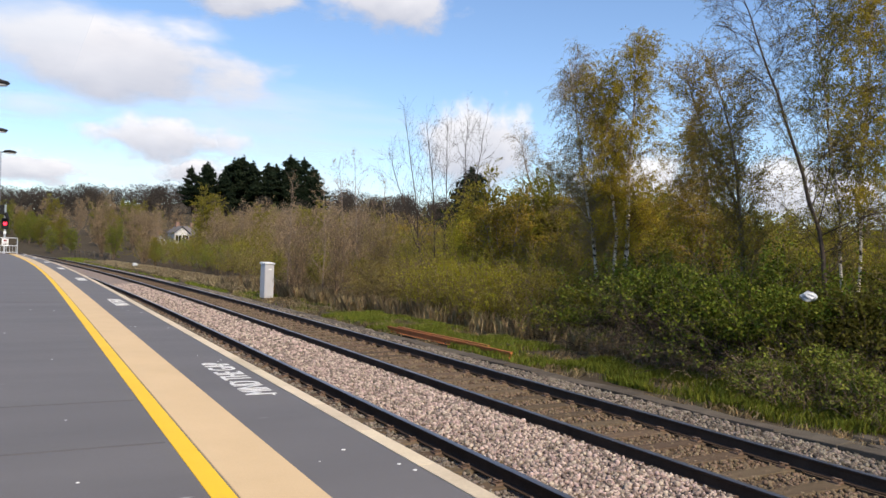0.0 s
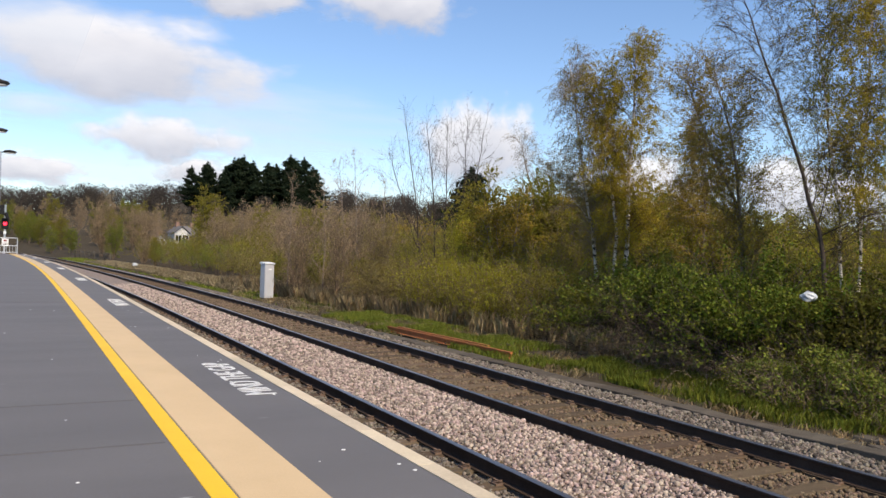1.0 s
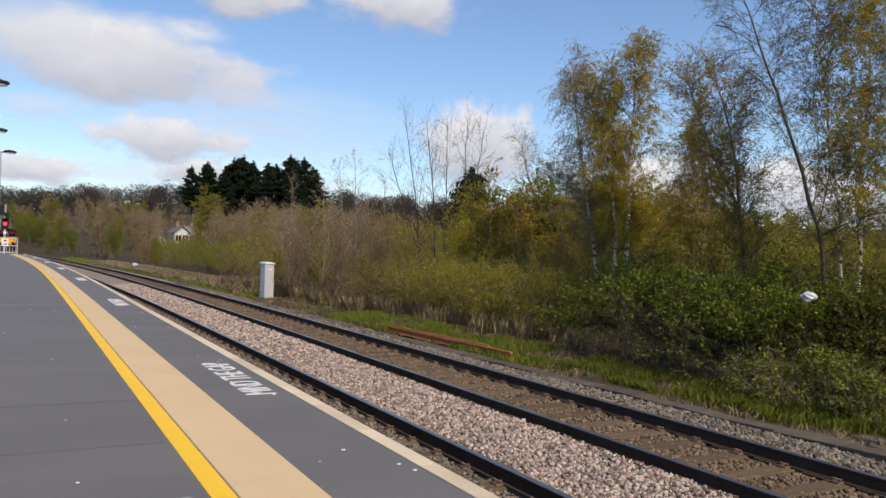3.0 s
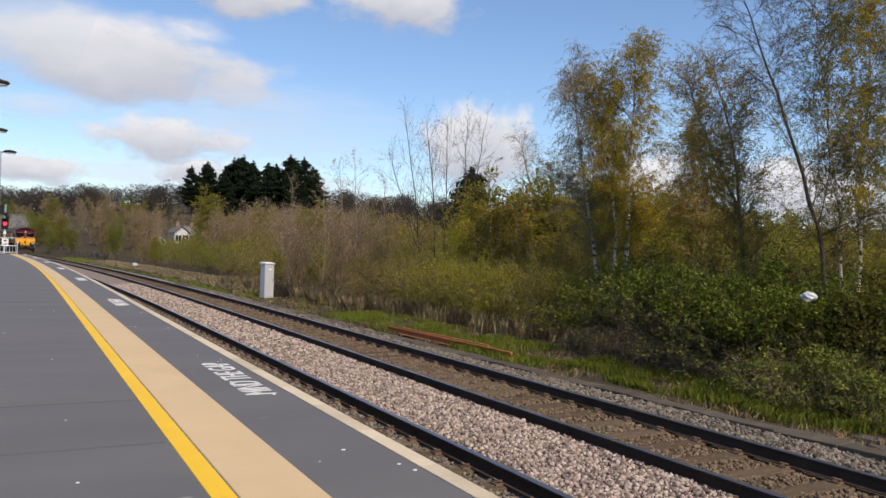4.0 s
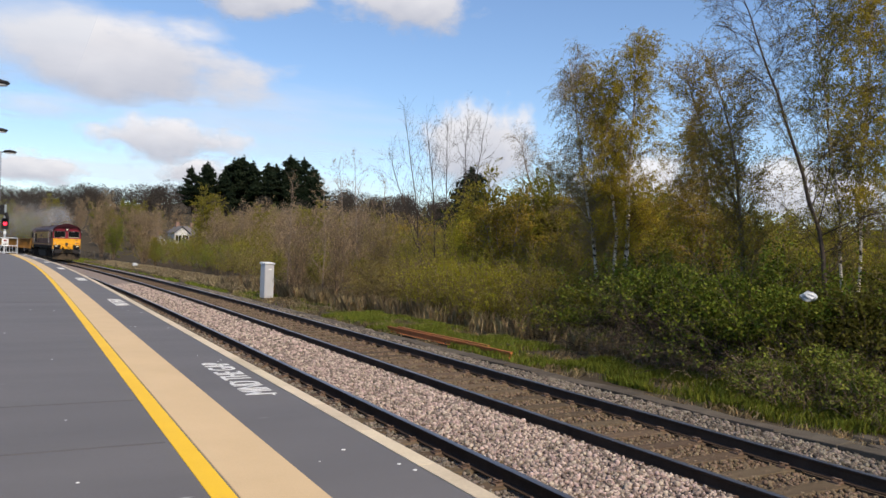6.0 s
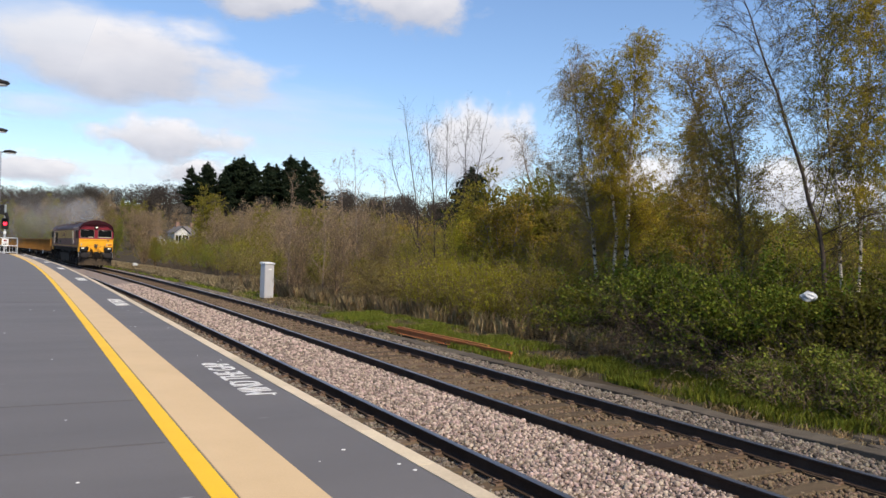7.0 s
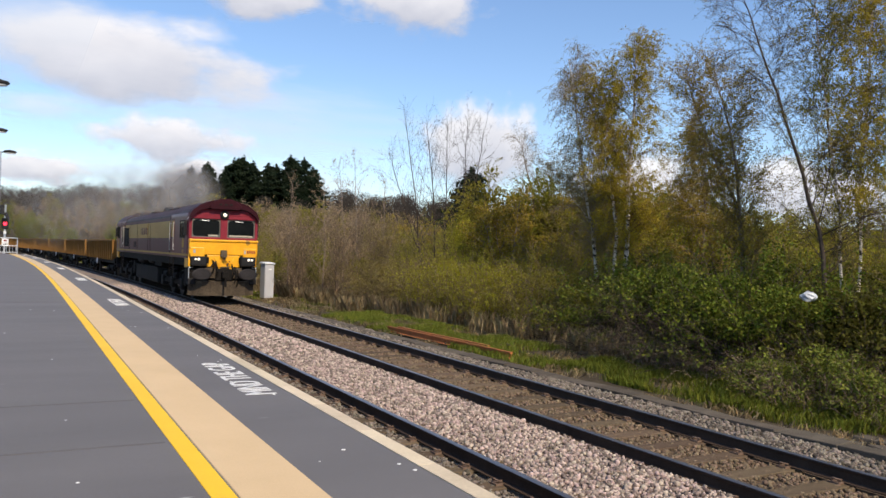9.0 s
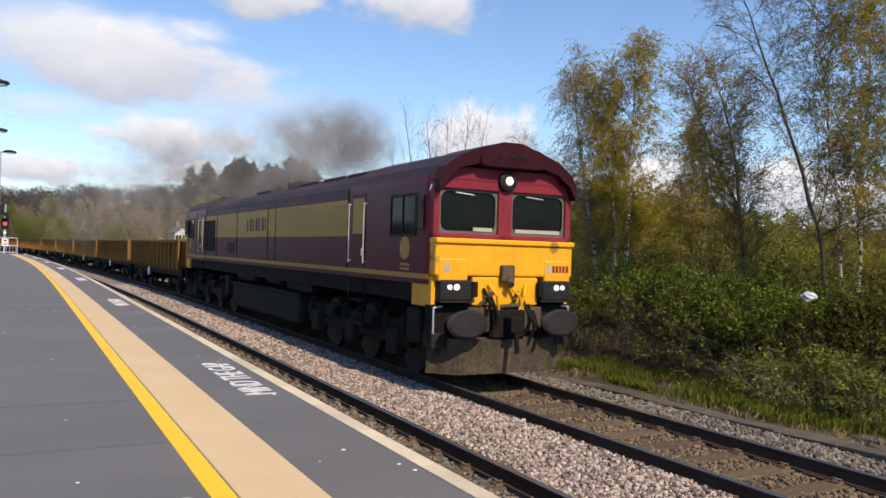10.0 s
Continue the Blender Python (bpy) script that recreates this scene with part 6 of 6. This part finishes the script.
def build_houses():
    BRICK = material("far_brick", (0.20, 0.12, 0.09), (0.30, 0.19, 0.14), 0.9, scale=2, fine=14, bump=0.2)
    RENDERED = material("white_render", (0.50, 0.49, 0.46), (0.62, 0.61, 0.58), 0.85, scale=1, fine=12, bump=0.1)
    ROOF = material("slate_roof", (0.09, 0.085, 0.085), (0.16, 0.145, 0.14), 0.7, scale=2, fine=12, bump=0.3)
    for x, y, z, w, d, h, tr, wall in ((25.4, 150, 1.2, 2.5, 4, 2.4, 8, RENDERED), (22.4, 152, 0.0, 2.8, 4, 1.8, -4, RENDERED), (29.4, 155, 0.6, 4.0, 5, 2.2, 95, BRICK)):
        e = tagged(empty("house", Matrix.Translation((x, y, hill(x, y) - 0.3)) @ pose(0, 0, 0, 0, 0, tr)), "small white house with a slate roof among trees" if wall is RENDERED else "small brick house with a slate roof among trees", "house")
        H = h + z
        bm = boxes((-w / 2, w / 2, -d / 2, d / 2, -1, H))
        vs = [bm.verts.new(p) for p in ((-w / 2, -d / 2, H), (w / 2, -d / 2, H), (0, -d / 2, H + w * .42), (-w / 2, d / 2, H), (w / 2, d / 2, H), (0, d / 2, H + w * .42))]
        bm.faces.new((vs[0], vs[1], vs[2]))
        bm.faces.new((vs[3], vs[5], vs[4]))
        part("wall", bm, wall, e)
        bm = bmesh.new()
        for sg in (-1, 1):
            q = [(sg * (w / 2 + .25), -d / 2 - .3, H - .12), (0, -d / 2 - .3, H + w * .42 + .08), (0, d / 2 + .3, H + w * .42 + .08), (sg * (w / 2 + .25), d / 2 + .3, H - .12)]
            vs = [bm.verts.new(p) for p in q] + [bm.verts.new((p[0], p[1], p[2] + .14)) for p in q]
            for f in ((0, 1, 2, 3), (4, 5, 6, 7), (0, 1, 5, 4), (1, 2, 6, 5), (2, 3, 7, 6), (3, 0, 4, 7)):
                bm.faces.new([vs[i] for i in f])
        rf = part("roof", bm, ROOF, e, "dark slate roof")
        part("chimney", boxes((-.3, .3, .5, 1.1, H + w * .2, H + w * .42 + .9)), BRICK, rf)
        for wx in (-w * .25, w * .25):
            wd = part("window", boxes((wx - .5, wx + .5, -d / 2 - .05, -d / 2 + .02, H - 1.5, H - .4)), GLASS, e)
            part("window_frame", boxes((wx - .56, wx + .56, -d / 2 - .08, -d / 2 - .02, H - .42, H - .34), (wx - .56, wx + .56, -d / 2 - .08, -d / 2 - .02, H - 1.56, H - 1.48), (wx - .04, wx + .04, -d / 2 - .08, -d / 2 - .02, H - 1.5, H - .4)), SIGN_WHITE, wd)


build_houses()


def build_specks():
    """Chewing gum and grit on the tarmac."""
    rng = random.Random(3)
    for i in range(46):
        s, o = rng.uniform(3.4, 16), rng.choice([rng.uniform(-0.7, -0.14), rng.uniform(-4.0, -1.35)])
        r = rng.uniform(0.006, 0.014)
        ob = tagged(part("gum_spot", lathe([(r, 0), (r * .9, 0.002), (r * .3, .003)], "z", 7), WHITE_PAINT), "small pale spot of trodden gum on tarmac", "litter", group="gum spots on the platform")
        ob.matrix_world = Matrix.Translation(on_line(s, o, PLAT + 0.0015))


build_specks()


# ---- clouds and exhaust smoke ----
def cloud_material(name, lit, shade, strength, edge, thick, sx, sy):
    m = bpy.data.materials.new(name)
    m.use_nodes = True
    t, N, L = m.node_tree, m.node_tree.nodes, m.node_tree.links.new
    N.remove(N["Principled BSDF"])
    co, oi = N.new("ShaderNodeTexCoord"), N.new("ShaderNodeObjectInfo")
    mp = N.new("ShaderNodeMapping")
    mp.inputs["Scale"].default_value = (sx, sy, 1)
    L(co.outputs["Object"], mp.inputs[0])
    w = N.new("ShaderNodeMath")
    w.operation = "MULTIPLY"
    w.inputs[1].default_value = 57.0
    L(oi.outputs["Random"], w.inputs[0])
    ns = N.new("ShaderNodeTexNoise")
    ns.noise_dimensions = "4D"
    ns.inputs["Scale"].default_value, ns.inputs["Detail"].default_value, ns.inputs["Roughness"].default_value = 1.0, 6, 0.55
    L(mp.outputs[0], ns.inputs["Vector"])
    L(w.outputs[0], ns.inputs["W"])
    ln = N.new("ShaderNodeVectorMath")
    ln.operation = "LENGTH"
    L(co.outputs["Object"], ln.inputs[0])
    fall = N.new("ShaderNodeMapRange")
    fall.inputs["From Min"].default_value, fall.inputs["From Max"].default_value = 0.15, 1.0
    fall.inputs["To Min"].default_value, fall.inputs["To Max"].default_value = 0.36, -0.34
    L(ln.outputs["Value"], fall.inputs[0])
    ad = N.new("ShaderNodeMath")
    L(ns.outputs[0], ad.inputs[0])
    L(fall.outputs[0], ad.inputs[1])
    al = N.new("ShaderNodeMapRange")
    al.interpolation_type = "SMOOTHSTEP"
    al.inputs["From Min"].default_value, al.inputs["From Max"].default_value = 0.42, 0.42 + edge
    al.inputs["To Max"].default_value = thick
    L(ad.outputs[0], al.inputs[0])
    sep = N.new("ShaderNodeSeparateXYZ")
    L(co.outputs["Object"], sep.inputs[0])
    ns2 = N.new("ShaderNodeMath")
    ns2.operation = "MULTIPLY_ADD"
    ns2.inputs[1].default_value, ns2.inputs[2].default_value = 1.1, -0.55
    L(ns.outputs[0], ns2.inputs[0])
    up = N.new("ShaderNodeMath")
    L(sep.outputs["Y"], up.inputs[0])
    L(ns2.outputs[0], up.inputs[1])
    sh = N.new("ShaderNodeMapRange")
    sh.inputs["From Min"].default_value, sh.inputs["From Max"].default_value = -0.5, 0.45
    L(up.outputs[0], sh.inputs[0])
    mx = N.new("ShaderNodeMix")
    mx.data_type = "RGBA"
    mx.inputs[6].default_value, mx.inputs[7].default_value = rgb(*shade), rgb(*lit)
    L(sh.outputs[0], mx.inputs[0])
    em, tr, ms = N.new("ShaderNodeEmission"), N.new("ShaderNodeBsdfTransparent"), N.new("ShaderNodeMixShader")
    em.inputs[1].default_value = strength
    L(mx.outputs[2], em.inputs[0])
    L(al.outputs[0], ms.inputs[0])
    L(tr.outputs[0], ms.inputs[1])
    L(em.outputs[0], ms.inputs[2])
    L(ms.outputs[0], N["Material Output"].inputs[0])
    return m


CUMULUS = cloud_material("cumulus", (0.90, 0.90, 0.90), (0.52, 0.55, 0.62), 1.0, 0.30, 0.95, 2.6, 1.7)
VEIL = cloud_material("thin_cloud", (0.80, 0.84, 0.88), (0.66, 0.71, 0.78), 1.0, 0.6, 0.62, 1.2, 2.4)
FAR = 3000.0
CLOUDS = []


def cloud(bearing, rise, half_w, half_h, mat, drift):
    b, e = radians(bearing), radians(rise)
    n = 8
    vs = [(2 * i / n - 1, 2 * j / n - 1, 0.04 * math.cos(i)) for j in range(n + 1) for i in range(n + 1)]
    fs = [(j * (n + 1) + i, j * (n + 1) + i + 1, (j + 1) * (n + 1) + i + 1, (j + 1) * (n + 1) + i) for j in range(n) for i in range(n)]
    ob = tagged(new("cloud", mesh_of("cloud", vs, fs, [mat])), "white fair-weather cloud drifting in the blue sky" if mat is CUMULUS else "thin veil of high white cloud", "cloud", kind="structure")

    def at(k):
        bb = b + radians(k)
        p = EYE + Vector((math.sin(bb) * math.cos(e), math.cos(bb) * math.cos(e), math.sin(e))) * FAR
        return look(p, p + (p - EYE), -LEAN)
    ob.scale = (FAR * math.tan(radians(half_w)), FAR * math.tan(radians(half_h)), FAR * 0.01)
    CLOUDS.append((ob, at(0.0), at(drift)))


for row in ((5.7, 12.0, 16.5, 5.0, CUMULUS, 0.4), (0.5, 13.5, 12.0, 6.5, VEIL, 0.4), (13.4, 17.2, 8.5, 3.0, CUMULUS, 1.6), (23.6, 17.3, 8.0, 3.6, CUMULUS, 2.0), (8.5, 6.9, 8.2, 2.8, CUMULUS, 0.35),
            (0.2, 4.5, 6.0, 2.0, CUMULUS, 0.3), (30.2, 7.7, 7.0, 5.0, CUMULUS, 0.25), (10.7, 5.0, 4.2, 1.6, CUMULUS, 0.2), (14.2, 8.8, 19.0, 4.8, VEIL, 0.4),
            (42.3, 4.8, 8.5, 4.4, CUMULUS, 0.2), (52.0, 4.6, 9.5, 4.0, CUMULUS, 0.2), (0.6, 8.4, 7.0, 1.9, VEIL, 0.4), (12.0, 4.2, 24.0, 3.2, VEIL, 0.2)):
    cloud(*row)


def smoke_material():
    m = bpy.data.materials.new("exhaust_smoke")
    m.use_nodes = True
    t, N, L = m.node_tree, m.node_tree.nodes, m.node_tree.links.new
    N.remove(N["Principled BSDF"])
    uv = N.new("ShaderNodeUVMap")
    ce = N.new("ShaderNodeVectorMath")
    ce.operation = "DISTANCE"
    ce.inputs[1].default_value = (0.5, 0.5, 0)
    L(uv.outputs[0], ce.inputs[0])
    fall = N.new("ShaderNodeMapRange")
    fall.interpolation_type = "SMOOTHSTEP"
    fall.inputs["From Min"].default_value, fall.inputs["From Max"].default_value = 0.05, 0.5
    fall.inputs["To Min"].default_value, fall.inputs["To Max"].default_value = 1.0, 0.0
    L(ce.outputs["Value"], fall.inputs[0])
    co = N.new("ShaderNodeTexCoord")
    ns = N.new("ShaderNodeTexNoise")
    ns.inputs["Scale"].default_value, ns.inputs["Detail"].default_value = 1.1, 4
    L(co.outputs["Object"], ns.inputs["Vector"])
    nr = N.new("ShaderNodeMapRange")
    nr.inputs["From Min"].default_value, nr.inputs["From Max"].default_value = 0.2, 0.65
    L(ns.outputs[0], nr.inputs[0])
    mu = N.new("ShaderNodeMath")
    mu.operation = "MULTIPLY"
    L(fall.outputs[0], mu.inputs[0])
    L(nr.outputs[0], mu.inputs[1])
    m2 = N.new("ShaderNodeMath")
    m2.operation = "MULTIPLY"
    L(mu.outputs[0], m2.inputs[0])
    at = N.new("ShaderNodeAttribute")
    at.attribute_name = "thickness"
    L(at.outputs["Fac"], m2.inputs[1])
    df, tr, ms = N.new("ShaderNodeBsdfDiffuse"), N.new("ShaderNodeBsdfTransparent"), N.new("ShaderNodeMixShader")
    df.inputs[0].default_value = (0.22, 0.22, 0.23, 1)
    L(m2.outputs[0], ms.inputs[0])
    L(tr.outputs[0], ms.inputs[1])
    L(df.outputs[0], ms.inputs[2])
    L(ms.outputs[0], N["Material Output"].inputs[0])
    return m


SMOKE = smoke_material()
PUFFS = []


def puff(seed, size, thick, back, rise, layers):
    """A ragged puff of thin layers of soot, back metres behind the nose and rise metres over the roof."""
    rng = random.Random(seed)
    vs, fs, uvs = [], [], []
    for i in range(layers):
        c = Vector((rng.gauss(0, size * 0.3), rng.gauss(0, size * 0.15), rng.gauss(0, size * 0.1)))
        a = radians((15, 50)[i] + rng.uniform(-8, 8))
        u, v = Vector((math.sin(a), math.cos(a), 0)) * size * 1.35, Vector((rng.uniform(-.2, .2), rng.uniform(-.2, .2), 1)) * size
        n = len(vs)
        for k in range(20):
            w = 2 * math.pi * k / 20
            vs.append(c + u * math.cos(w) + v * math.sin(w))
            uvs.append((0.5 + 0.5 * math.cos(w), 0.5 + 0.5 * math.sin(w)))
        fs.append(tuple(range(n, n + 20)))
    me = mesh_of("smoke_puff", vs, fs, [SMOKE])
    lay = me.uv_layers.new(name="UVMap")
    for i, q in enumerate(uvs):
        lay.data[i].uv = q
    at = me.attributes.new("thickness", "FLOAT", "FACE")
    at.data.foreach_set("value", [thick] * len(fs))
    ob = tagged(new("smoke_puff", me), "dark grey puff of diesel exhaust smoke", "smoke", group="exhaust smoke trailing the locomotive")
    PUFFS.append((ob, back, rise))


for i, row in enumerate(((1.2, 0.95, 7.0, 0.8, 2), (1.6, 0.85, 9.4, 1.0, 2), (2.2, 0.62, 13.5, 0.9, 1), (2.8, 0.5, 21.0, 0.8, 1), (3.4, 0.42, 32.0, 0.8, 1), (4.2, 0.38, 48.0, 1.1, 1))):
    puff(500 + i, *row)


def motions():
    """The train comes on along the far track, its wheels turn, its smoke trails it, and the clouds drift."""
    times = [i * 0.5 for i in range(21)]
    walk(LOCO, [(t, ride(nose_at(t) + LOCO_MID, 6.55)) for t in times])
    for i, w in enumerate(WAGONS):
        walk(w, [(t, ride(nose_at(t) + WAGON_FIRST + i * WAGON_STEP, 4.5)) for t in times])
    for ob, x, r in LOCO_WHEELS:
        rows = []
        for k in range(301):
            t = k / 30.0
            rows.append((t, pose(x, 0, r, 0, math.degrees((nose_at(0) - nose_at(t)) / r), 0)))
        walk(ob, rows)
    for i, (ob, back, rise) in enumerate(PUFFS):
        rows = []
        for t in times:
            s = nose_at(t) + back + 0.02 * back * math.sin(t * 1.3 + i)
            p = on_line(s, FAR_MID - 0.02 * back, 3.8 + rise + 0.05 * rise * math.sin(t * 1.7 + 2 * i))
            rows.append((t, Matrix.Translation(p) @ pose(0, 0, 0, 0, 0, heading(s) + 90 + 6 * math.sin(t + i))))
        walk(ob, rows)
    for ob, a, b in CLOUDS:
        walk(ob, [(0.0, a), (10.0, b)])


motions()
